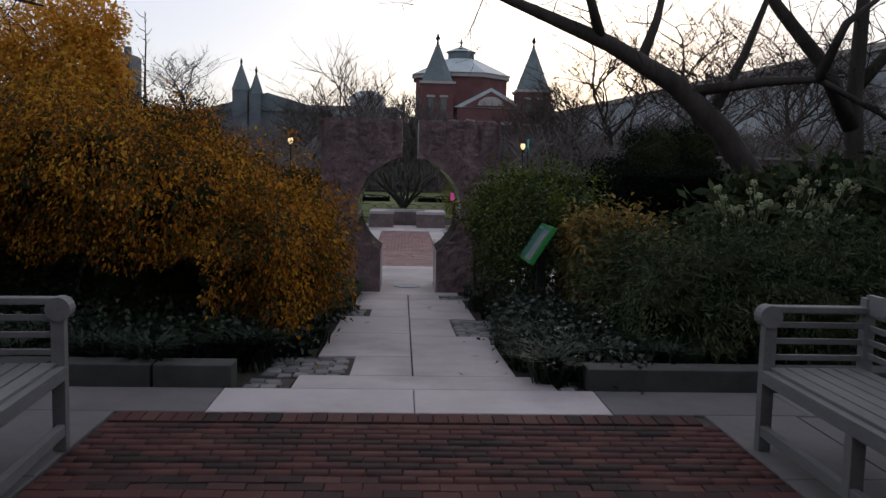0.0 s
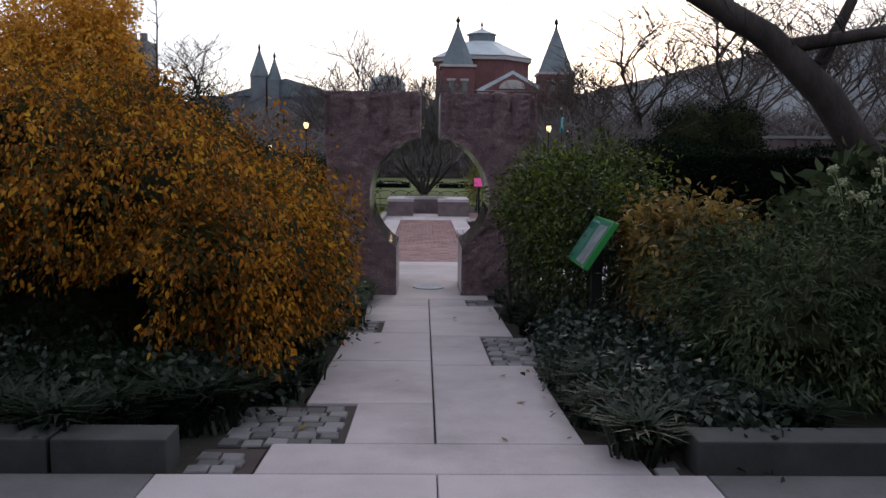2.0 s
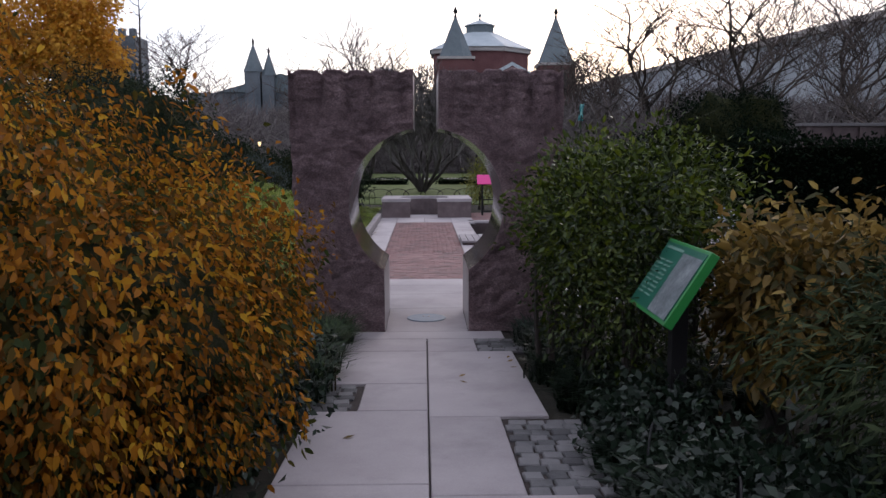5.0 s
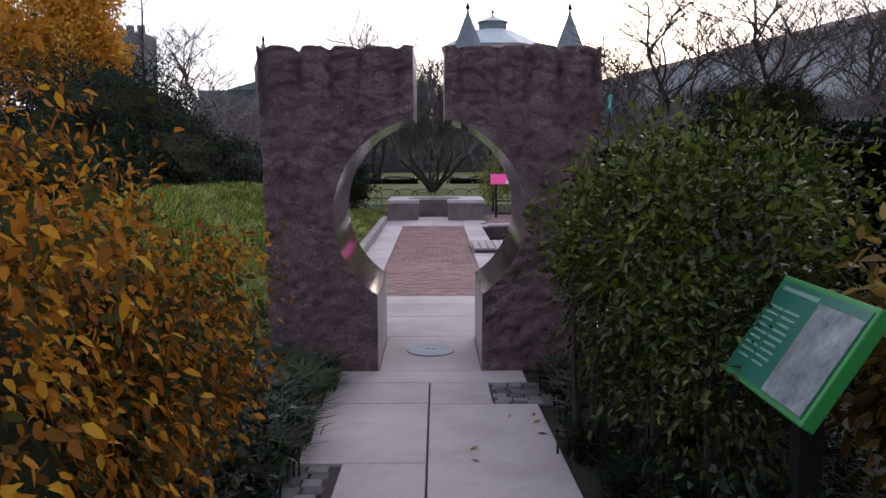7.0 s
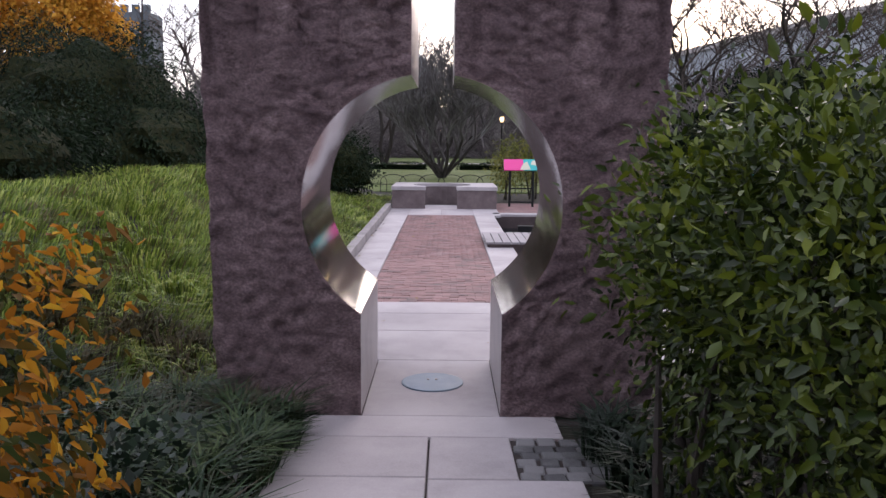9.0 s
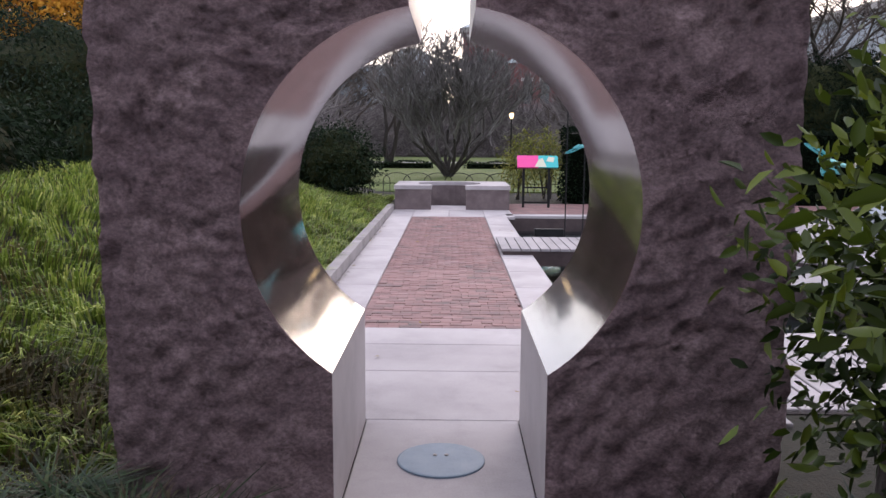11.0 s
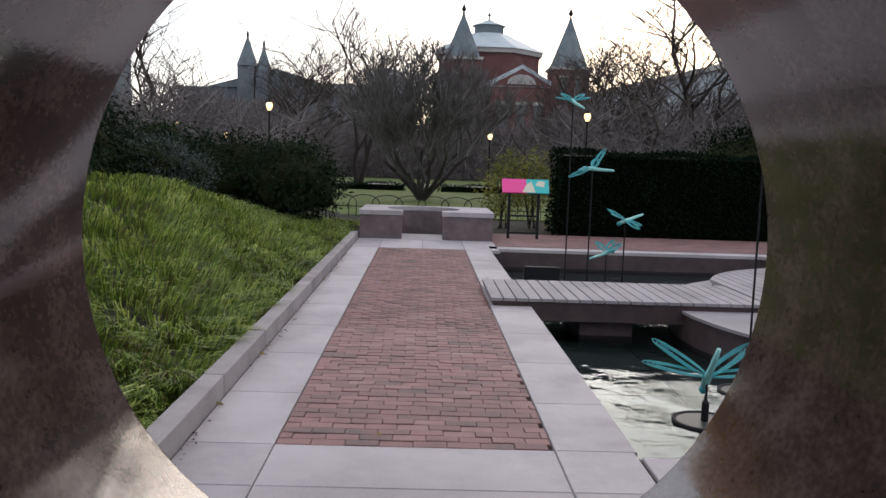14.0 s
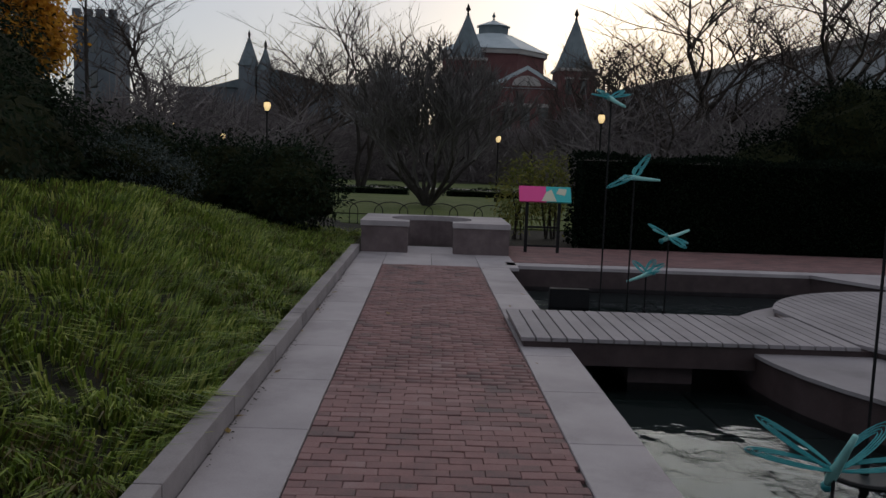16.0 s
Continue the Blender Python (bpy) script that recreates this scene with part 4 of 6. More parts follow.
for k in range(64):
    bm = bmesh.new()
    c = Vector((g.uniform(-0.35, 1.2), g.uniform(-0.2, 0.3), g.uniform(-0.12, 0.42)))
    foot = Vector((c.x * 0.7 + 0.1, c.y * 0.6 + 0.2, -0.2))
    tube(bm, [foot, foot.lerp(c, 0.6) + Vector((0.02, 0, 0.02)), c], [0.008, 0.007, 0.005], 5)
    for d in range(26):
        u = Vector((g.gauss(0, 1), g.gauss(0, 1), g.gauss(0, 1))).normalized()
        r = bmesh.ops.create_icosphere(bm, subdivisions=1, radius=0.012, matrix=Matrix.Translation(c + u * 0.034))
    part("umbel", bm, L_PALE, heads)


def hedge(name, label, x0, x1, y0, y1, z0, z1, count, seed, material=None, size=0.045, category="hedge"):
    """A clipped hedge: a near-black block standing in for the shade inside, and a skin of small leaves with an uneven
    face.
    """
    g2 = np.random.default_rng(seed)
    ob = thing(name, ((x0 + x1) / 2, (y0 + y1) / 2, z0), label, category)
    o = np.array(((x0 + x1) / 2, (y0 + y1) / 2, z0))
    lx, ly, lz = x1 - x0, y1 - y0, z1 - z0
    areas = np.array([lx * lz, lx * ly, ly * lz, ly * lz])
    w = g2.choice(4, count, p=areas / areas.sum())
    u, v2 = g2.random(count), g2.random(count)
    p, nn = np.zeros((count, 3)), np.zeros((count, 3))
    for k, (ax, nrm) in enumerate((("f", (0, -1, 0)), ("t", (0, 0, 1)), ("l", (-1, 0, 0)), ("r", (1, 0, 0)))):
        s = w == k
        if ax == "f":
            p[s] = np.stack([x0 + u[s] * lx, np.full(s.sum(), y0), z0 + v2[s] * lz], 1)
        elif ax == "t":
            p[s] = np.stack([x0 + u[s] * lx, y0 + v2[s] * ly, np.full(s.sum(), z1)], 1)
        else:
            p[s] = np.stack([np.full(s.sum(), x0 if ax == "l" else x1), y0 + u[s] * ly, z0 + v2[s] * lz], 1)
        nn[s] = nrm
    bulge = 0.05 * np.sin(p[:, 0] * 2.3 + p[:, 2] * 3.1) + 0.03 * np.sin(p[:, 0] * 6.1 + p[:, 1] * 5)
    p += nn * (bulge - 0.06 + g2.normal(size=count) * 0.035)[:, None]
    way = unit(nn * 0.8 + g2.normal(size=(count, 3)) * 0.7)
    side = unit(np.cross(way, g2.normal(size=(count, 3))))
    s = (size * (0.7 + 0.7 * g2.random(count)))[:, None]
    vv = np.stack([p, p + way * s * 0.5 + side * s * 0.3, p + way * s, p + way * s * 0.5 - side * s * 0.3], 1).reshape(-1, 3) - o
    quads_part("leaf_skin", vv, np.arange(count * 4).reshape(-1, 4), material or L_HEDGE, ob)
    part("shade_block", boxed(-lx / 2 + 0.12, lx / 2 - 0.12, -ly / 2 + 0.12, ly / 2 - 0.12, -0.02, lz - 0.12, 0.06), M_HEDGECORE, ob)
    return ob


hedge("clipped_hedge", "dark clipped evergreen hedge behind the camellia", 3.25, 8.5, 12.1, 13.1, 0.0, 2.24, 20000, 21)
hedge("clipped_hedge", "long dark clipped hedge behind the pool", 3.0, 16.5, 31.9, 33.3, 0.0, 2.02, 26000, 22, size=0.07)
shrub("lime_bamboo", "yellow-green bamboo clump next to the hedge", [((1.9, 33.6, 1.1), (0.6, 0.5, 0.8)), ((2.7, 34, 1.2), (0.5, 0.5, 0.8))], 3200, 0.13, 0.03, 23, L_LIME, (2.2, 33.7, 0.0), 8, shell=0.3)
yews = [((-8.6, 27, 2.2), (2.5, 3.0, 2.1)), ((-6.4, 25.5, 1.6), (1.3, 2.2, 1.1)), ((-11, 22, 2.2), (2.6, 3.5, 1.8)), ((-7.0, 19.5, 1.6), (1.5, 1.8, 0.9))]
shrub("yew", "dark spreading yew on top of the grass bank", yews, 90000, 0.11, 0.032, 24, L_YEW, (-8, 24, 1.0), 8, core=0.8, shell=0.7, lumps=0.26, droop=0.8, clump=14)
shrub("blue_shrub", "blue-grey mounded shrub on the bank", [((-5.6, 28.4, 1.5), (0.85, 0.6, 0.44)), ((-4.9, 28.8, 1.3), (0.45, 0.45, 0.3))], 9000, 0.05, 0.022, 25, L_BLUE, (-5.0, 29.3, 0.6), 6, core=0.8, shell=0.65)
shrub("round_yew", "rounded dark evergreen at the end of the bank", [((-3.3, 31.6, 1.1), (1.1, 0.9, 0.95)), ((-4.9, 32.4, 1.15), (1.4, 1.0, 1.0)), ((-6.6, 32.5, 1.2), (1.4, 1.0, 1.2))], 26000, 0.09, 0.04, 26, L_YEW, (-4.4, 32, 0.2), 6, core=0.82, shell=0.7)
shrub("holly", "tall dark holly behind the hedge", [((9.7, 37.6, 1.7), (1.6, 1.3, 1.3)), ((11.8, 37.5, 2.6), (2.0, 1.7, 2.0)), ((13.4, 37.5, 3.0), (1.5, 1.5, 1.7))], 26000, 0.13, 0.045, 27, L_HEDGE, (11.8, 37.5, 0.0), 8, core=0.8, shell=0.65)
shrub("side_evergreen", "dark evergreen shrub beside the terrace", [((7.2, 8.4, 1.7), (1.5, 1.6, 1.6)), ((7.6, 5.2, 1.3), (1.3, 1.8, 1.2))], 9000, 0.12, 0.05, 29, L_YEW, (7.3, 7, 0.3), 6, core=0.8, shell=0.65)


def strappy(name, label, region, count, height, seed, material=L_LILY, width=0.016, category="ground cover", clumps=None, spread=0.8):
    """Tufts of arching leaves over a stretch of ground."""
    g2 = np.random.default_rng(seed)
    x0, x1, y0, y1 = region
    k = clumps or max(8, int((x1 - x0) * (y1 - y0) * 9))
    cx, cy = x0 + (x1 - x0) * g2.random(k), y0 + (y1 - y0) * g2.random(k)
    w = g2.integers(0, k, count)
    px, py = cx[w] + g2.normal(size=count) * 0.05, cy[w] + g2.normal(size=count) * 0.05
    pz = np.array([ground_z(a, b) for a, b in zip(px, py)])
    v, q = blades(np.stack([px, py, pz], 1), np.zeros((count, 3)), height, width, seed + 1, spread, 0.7)
    ob = quads_part(name, v, q, material)
    return tagged(ob, label, category, kind="stuff")


# dark leafy fill added where only deep shade lies under the amber shrub
shrub("under_shrub", "dark leaf mass added for the shade below the amber shrub", [((-3.0, 7.9, 0.7), (1.3, 0.9, 0.5)), ((-5.0, 8.0, 0.75), (1.6, 0.9, 0.55)), ((-7.2, 8.2, 0.9), (1.4, 0.9, 0.8))], 16000, 0.07, 0.035, 49, L_YEW, (-4, 8, 0.3), 6, core=0.7, shell=0.6)
strappy("ground_cover", "dark strappy ground cover along the terrace", (-6.2, -1.5, 5.3, 6.7), 9000, 0.38, 41, width=0.022)
strappy("ground_cover", "dark strappy ground cover beside the path", (0.85, 2.2, 5.3, 8.1), 9000, 0.32, 42, width=0.02)
strappy("ground_cover", "dark strappy ground cover under the camellia", (0.85, 2.4, 8.6, 12.8), 6000, 0.3, 43)
strappy("ground_cover", "dark strappy leaves spilling over the path edge", (-1.5, -1.08, 6.5, 12.6), 5000, 0.24, 47)
strappy("ground_cover", "dark strappy leaves spilling over the path edge", (0.76, 1.1, 5.6, 11.3), 4000, 0.22, 48)
strappy("ground_cover", "dark strappy ground cover at the foot of the gate", (-3.6, -1.1, 9.8, 12.95), 15000, 0.36, 44, L_FOOT, 0.014)
strappy("ground_cover", "dry olive and brown leaves on the shaded end of the bank", (-7.5, -1.85, 10.6, 14.5), 24000, 0.3, 95, L_DRY, 0.014, clumps=420)
shrub("ivy", "dark low ivy filling the bed beside the path", [((1.4, 6.0, 0.5), (0.65, 0.8, 0.16)), ((1.35, 7.2, 0.45), (0.6, 0.8, 0.2)), ((1.2, 8.4, 0.4), (0.4, 0.8, 0.2))], 10000, 0.06, 0.036, 45, L_IVY, (1.4, 6.5, 0.3), 4, "ground cover", shell=0.3, jitter=0.08)
shrub("ivy", "dark low ivy under the amber shrub", [((-2.8, 6.3, 0.55), (1.5, 0.7, 0.22)), ((-5, 6.4, 0.55), (1.5, 0.7, 0.22)), ((-1.6, 9.5, 0.4), (0.6, 2.2, 0.35))], 11000, 0.06, 0.036, 46, L_IVY, (-3, 6.3, 0.3), 4, "ground cover", shell=0.3, jitter=0.09)
# the grass bank
N = 205000
gx = -1.83 - 11 * rng.random(N) ** 1.5 * (0.75 + 0.25 * rng.random(N))
gy = 13.3 + 19.5 * rng.random(N) ** 1.15 + rng.normal(size=N) * 0.4
tuft = np.sin(gx * 11.3 + 2.1 * np.sin(gy * 3.9)) * np.sin(gy * 8.7 + 1.9 * np.sin(gx * 4.7))
okg = (tuft + 0.45 * rng.normal(size=N) > -0.25) & ~((gx > -1.83) | ((gy < 14.8) & (gx > -1.9)))
gx, gy, tuft = gx[okg], gy[okg], tuft[okg]
gz = np.array([ground_z(a, b) for a, b in zip(gx, gy)])
comb = 0.9 * np.sin(gx * 2.9 + gy * 1.3) + 0.7 * np.sin(gy * 3.7 - gx * 1.1) - 0.35
lean = np.stack([np.cos(comb), np.sin(comb), 0 * comb], 1) * (0.35 + 0.6 * rng.random((len(gx), 1)))
v, q = blades(np.stack([gx, gy, gz], 1), lean, 0.2 + 0.08 * tuft, 0.0135, 51, 0.42, 0.95)
tagged(quads_part("bank_grass", v, q, L_GRASS), "long green ornamental grass on the bank", "grass", kind="stuff")

# ---- trees ----
def tree(name, label, at, arrays, category="tree", turn=0, scale=1.0, bark=None, twig=None):
    ob = thing(name, at, label, category)
    thick, thin = arrays
    quads_part("trunk", *thick, bark or M_BARK, ob, smooth=True)
    quads_part("branchwork", *thin, twig or M_TWIG, ob)
    ob.matrix_world = pose(*at, 0, 0, turn) @ Matrix.Scale(scale, 4)
    return ob


tree("bare_tree", "bare many-stemmed magnolia beyond the seat wall", (-0.3, 46.5, 0), tree_mesh(61, 7.4, 3, 0.095, stems=9, levels=6, kids=3, spread=0.5, first=0.24, up=0.16, shrink=0.72, stem_tilt=(0.35, 1.1)), scale=1.17, twig=M_PALEBARK)
kinds = [tree("bare_tree", "tall bare winter tree behind the garden", (-15.8, 60, 0), tree_mesh(71, 16, 4, 0.22, 1, 5, 3, 0.8, 0.28, up=0.12, shrink=0.75), twig=M_TWIGDARK),
         tree("bare_tree", "tall bare winter tree behind the garden", (16.5, 62, 0), tree_mesh(72, 17, 4, 0.24, 1, 5, 3, 0.8, 0.32, up=0.14, shrink=0.75), scale=1.1, twig=M_TWIGDARK),
         tree("bare_tree", "slender bare winter tree behind the garden", (-4.5, 66, 0), tree_mesh(73, 13, 4, 0.18, 2, 5, 3, 0.6, 0.28, up=0.25, shrink=0.74), twig=M_TWIGDARK)]
g = random.Random(9)
for k, (x, y, s) in enumerate([(-34, 57, 1.0), (-9, 72, 0.85), (7.5, 75, 0.62), (13, 70, 1.0), (21.5, 58, 1.05), (28, 56, 1.0), (10.5, 58, 0.75), (24, 74, 1.0), (-25, 66, 1.0), (-31, 60, 1.1), (31, 66, 1.1), (8, 64, 0.7), (-7, 58, 0.72), (8.5, 60, 0.72), (36, 50, 1.1), (26, 48, 0.8), (-9.5, 62, 0.62), (14, 60, 0.8), (11.5, 56, 0.85)]):
    copy_thing(kinds[k % 3], pose(x, y, 0, 0, 0, g.uniform(0, 360)) @ Matrix.Scale(s, 4))


def thicket(name, label, region, count, height, seed, material, width=0.03):
    """A far belt of bare twigs."""
    g2 = np.random.default_rng(seed)
    x0, x1, y0, y1 = region
    n = count
    p = np.stack([x0 + (x1 - x0) * g2.random(n), y0 + (y1 - y0) * g2.random(n), np.zeros(n)], 1)
    hh = height * (0.75 + 0.25 * np.sin(p[:, 0] * 0.55) * np.sin(p[:, 0] * 0.21 + 1))
    p[:, 2] = hh * g2.random(n) * 0.75
    ln = 0.6 + 1.6 * g2.random(n)
    d = unit(np.stack([g2.normal(size=n) * 0.8, g2.normal(size=n) * 0.4, 0.1 + 0.9 * g2.random(n)], 1))
    side = unit(np.cross(d, np.array([0.1, 1, 0])))
    w = (width * (0.5 + g2.random(n)))[:, None]
    e = p + d * ln[:, None]
    v2 = np.stack([p - side * w, p + side * w, e + side * w * 0.3, e - side * w * 0.3], 1).reshape(-1, 3)
    return tagged(quads_part(name, v2, np.arange(n * 4).reshape(-1, 4), material), label, "woods", kind="stuff")


thicket("far_woods", "belt of bare twigs and shrubs far behind the garden", (-60, -6.5, 54, 72), 27000, 7.0, 81, M_TWIG)
thicket("far_woods", "belt of bare twigs and shrubs far behind the garden", (7.5, 60, 54, 72), 36000, 8.6, 83, M_TWIG)
thicket("far_woods", "distant belt of bare twigs beyond the lawns", (-16, 18, 84, 96), 26000, 8.5, 84, M_TWIG)
thicket("far_woods", "low bare shrubs behind the lawn", (-40, -6.5, 50, 55), 6500, 3.2, 82, M_TWIG, 0.02)
thicket("far_woods", "low bare shrubs behind the lawn", (6.5, 45, 50, 55), 6500, 3.2, 85, M_TWIG, 0.02)
slim = thing("bare_tree", (-19.2, 60, 0), "slender bare sapling rising above the shrubs", "tree")
bm = bmesh.new()
tube(bm, [(0, 0, 0), (0.1, 0, 4), (0, 0, 8), (0.1, 0, 11), (0.05, 0, 13.2)], [0.14, 0.12, 0.09, 0.06, 0.02], 7)
part("trunk", bm, M_BARK, slim)
g = random.Random(91)
for k in range(26):
    z = 5 + 8 * k / 26
    a, ln = g.uniform(0, 6.28), g.uniform(0.6, 1.3) * (1.25 - 0.6 * k / 26)
    part("limb", tube(bmesh.new(), [(0.05, 0, z), (ln * 0.5 * math.cos(a), ln * 0.5 * math.sin(a), z + 0.25 * ln), (ln * math.cos(a), ln * math.sin(a), z + 0.75 * ln)], [0.035, 0.028, 0.015], 4), M_BARK, slim)
# golden tree far behind the bank
gold = thing("golden_tree", (-24.5, 61, 0), "tall tree still in golden autumn leaf", "tree")
th, tn = tree_mesh(74, 13, 4, 0.28, 1, 4, 3, 0.5, 0.32, up=0.25)
quads_part("trunk", *th, M_BARK, gold)
quads_part("branchwork", *tn, M_TWIG, gold)
v, q = leaves([((0.5, 0, 9.5), (3.0, 3, 3.4)), ((-2.5, 0, 11.0), (3.2, 3, 3.5)), ((1.2, 0, 12.0), (2.4, 2.5, 3.0)), ((-5, 0, 8.5), (3, 3, 3)), ((1.5, 0, 7.2), (2, 2, 1.4)), ((2.2, 0, 8.2), (1.9, 2, 1.9)), ((-1.5, 0, 6.8), (2.6, 2, 1.5))], 26000, 0.3, 0.18, 75, shell=0.35, jitter=0.3)
quads_part("crown", v, q, L_GOLD, gold)
# leaning tree over the right-hand bed
lean_tree = thing("leaning_tree", (5.1, 9.2, 0.2), "dark leaning bare tree with spreading limbs", "tree")
bm = bmesh.new()
tube(bm, [(0, 0, -0.1), (-0.35, -0.05, 0.9), (-0.95, -0.15, 1.85), (-1.45, -0.2, 2.5), (-2.05, -0.2, 3.05), (-2.9, -0.2, 3.52), (-4.0, -0.2, 3.95), (-4.9, -0.25, 4.3), (-5.6, -0.3, 4.75)], [0.24, 0.2, 0.175, 0.155, 0.13, 0.1, 0.065, 0.045, 0.02], 10)
part("trunk", bm, M_BARK, lean_tree, smooth=True)
g = random.Random(31)
limbs = [[(-1.95, -0.2, 2.95), (-1.0, -0.3, 3.1), (-0.3, -0.3, 3.15), (0.6, -0.2, 2.75), (1.3, -0.1, 2.3)],
         [(-3.0, -0.2, 3.55), (-3.2, -0.4, 4.0), (-3.75, -0.5, 4.6), (-4.1, -0.5, 5.2)],
         [(-2.5, -0.2, 3.32), (-2.2, 0.2, 3.9), (-2.0, 0.4, 4.7), (-2.2, 0.5, 5.6)],
         [(-0.3, -0.3, 3.15), (-0.1, -0.5, 3.8), (0.5, -0.6, 4.3)],
         [(-1.6, -0.2, 2.65), (-1.0, 0.3, 3.5), (-0.6, 0.5, 4.4), (-0.4, 0.8, 5.4)]]
for pts in limbs:
    n = len(pts)
    part("limb", tube(bmesh.new(), pts, [0.075 * (1 - 0.75 * i / (n - 1)) for i in range(n)], 8), M_BARK, lean_tree, smooth=True)
def twigs_on(paths, count, seed, length=0.7):
    g3 = random.Random(seed)
    vv, qq = [], []
    def tw(p, d, ln, r, lev):
        cur, dd = p, d
        for s in range(3):
            dd = (dd + Vector((g3.gauss(0, 0.25), g3.gauss(0, 0.25), g3.gauss(0, 0.25)))).normalized()
            nx = cur + dd * ln / 3
            sd = dd.cross(Vector((0.2, 1, 0.1))).normalized()
            s2 = dd.cross(sd)
            b = len(vv)
            for pt, rr in ((cur, r * (1 - s * 0.28)), (nx, r * (1 - (s + 1) * 0.28))):
                for a in (0, 2.09, 4.19):
                    vv.append(tuple(pt + (sd * math.cos(a) + s2 * math.sin(a)) * rr))
            for a in range(3):
                qq.append((b + a, b + (a + 1) % 3, b + 3 + (a + 1) % 3, b + 3 + a))
            cur = nx
            if lev < 2 and g3.random() < 0.8:
                tw(cur, (dd + Vector((g3.gauss(0, 0.8), g3.gauss(0, 0.8), g3.gauss(0, 0.6)))).normalized(), ln * 0.6, r * 0.6, lev + 1)
    for k in range(count):
        pts = g3.choice(paths)
        i = g3.randrange(len(pts) - 1)
        p = Vector(pts[i]).lerp(Vector(pts[i + 1]), g3.random())
        tw(p, Vector((g3.gauss(-0.2, 0.8), g3.gauss(0, 0.5), g3.gauss(0.5, 0.6))).normalized(), length * g3.uniform(0.6, 1.3), 0.011, 0)
    return vv, qq
main = [(-1.45, -0.2, 2.5), (-2.05, -0.2, 3.05), (-2.9, -0.2, 3.52), (-4.0, -0.2, 3.95), (-4.9, -0.25, 4.3)]
quads_part("twig_mass", *twigs_on(limbs + [main, main], 90, 33), M_BARK, lean_tree)
up_tree = thing("bare_tree", (5.75, 9.4, 0.2), "dark upright bare tree beside the leaning one", "tree")
tr1 = [[(0, 0, -0.1), (-0.1, 0, 1.5), (-0.2, 0, 3.0), (-0.15, 0, 4.5), (-0.3, 0, 6.5)], [(-0.2, 0, 2.6), (-0.7, -0.1, 3.4), (-1.4, -0.2, 4.1), (-1.75, -0.2, 4.8), (-2.0, -0.2, 5.6)], [(-0.2, 0, 3.1), (0.5, 0, 3.9), (1.0, 0, 5.0)]]
for pts, r in zip(tr1, (0.17, 0.12, 0.09)):
    n = len(pts)
    part("limb" if r < 0.15 else "trunk", tube(bmesh.new(), pts, [r * (1 - 0.7 * i / (n - 1)) for i in range(n)], 9), M_BARK, up_tree, smooth=True)
quads_part("twig_mass", *twigs_on(tr1, 60, 35, 0.9), M_BARK, up_tree)
# bough that reaches over the amber shrub from a tree outside
bough_tree = thing("bare_tree", (-9.0, 9.5, 0.3), "dark bare tree with a bough over the amber shrub", "tree")
bt = [[(0, 0, -0.1), (0.2, 0, 2.0), (0.3, 0, 4.0), (0.3, 0, 7)], [(0.25, 0, 3.2), (1.6, 0, 3.9), (3.2, 0, 3.95), (4.2, 0, 3.75)], [(0.3, 0, 4.0), (1.8, 0.3, 4.6), (3.6, 0.5, 4.9)], [(0.25, 0, 3.0), (1.2, 0.4, 3.3), (2.4, 0.5, 3.5)]]
for pts, r in zip(bt, (0.2, 0.06, 0.07, 0.06)):
    n = len(pts)
    part("trunk" if r > 0.1 else "limb", tube(bmesh.new(), pts, [r * (1 - 0.75 * i / (n - 1)) for i in range(n)], 8), M_BARK, bough_tree, smooth=True)
quads_part("twig_mass", *twigs_on(bt[1:], 110, 36, 0.8), M_BARK, bough_tree)

# ---- far buildings ----
def cone_roof(bm, cx, cy, r, z0, z1, sides=8, turn=math.pi / 8):
    lo = [bm.verts.new((cx + r * math.cos(turn + 2 * math.pi * k / sides), cy + r * math.sin(turn + 2 * math.pi * k / sides), z0)) for k in range(sides)]
    tip = bm.verts.new((cx, cy, z1))
    bm.faces.new(lo[::-1])
    for k in range(sides):
        bm.faces.new((lo[k], lo[(k + 1) % sides], tip))
    return bm


def frustum(bm, cx, cy, r0, r1, z0, z1, sides=8, turn=math.pi / 8):
    a = [bm.verts.new((cx + r0 * math.cos(turn + 2 * math.pi * k / sides), cy + r0 * math.sin(turn + 2 * math.pi * k / sides), z0)) for k in range(sides)]
    b = [bm.verts.new((cx + r1 * math.cos(turn + 2 * math.pi * k / sides), cy + r1 * math.sin(turn + 2 * math.pi * k / sides), z1)) for k in range(sides)]
    bm.faces.new(a[::-1])
    bm.faces.new(b)
    for k in range(sides):
        bm.faces.new((a[k], a[(k + 1) % sides], b[(k + 1) % sides], b[k]))
    return bm


def gable(bm, x0, x1, y0, y1, z0, z1):
    xc = (x0 + x1) / 2
    f = [bm.verts.new(p) for p in ((x0, y0, z0), (x1, y0, z0), (xc, y0, z1))]
    b = [bm.verts.new(p) for p in ((x0, y1, z0), (x1, y1, z0), (xc, y1, z1))]
    bm.faces.new(f), bm.faces.new(b[::-1])
    for i in range(3):
        bm.faces.new((f[i], b[i], b[(i + 1) % 3], f[(i + 1) % 3]))
    return bm


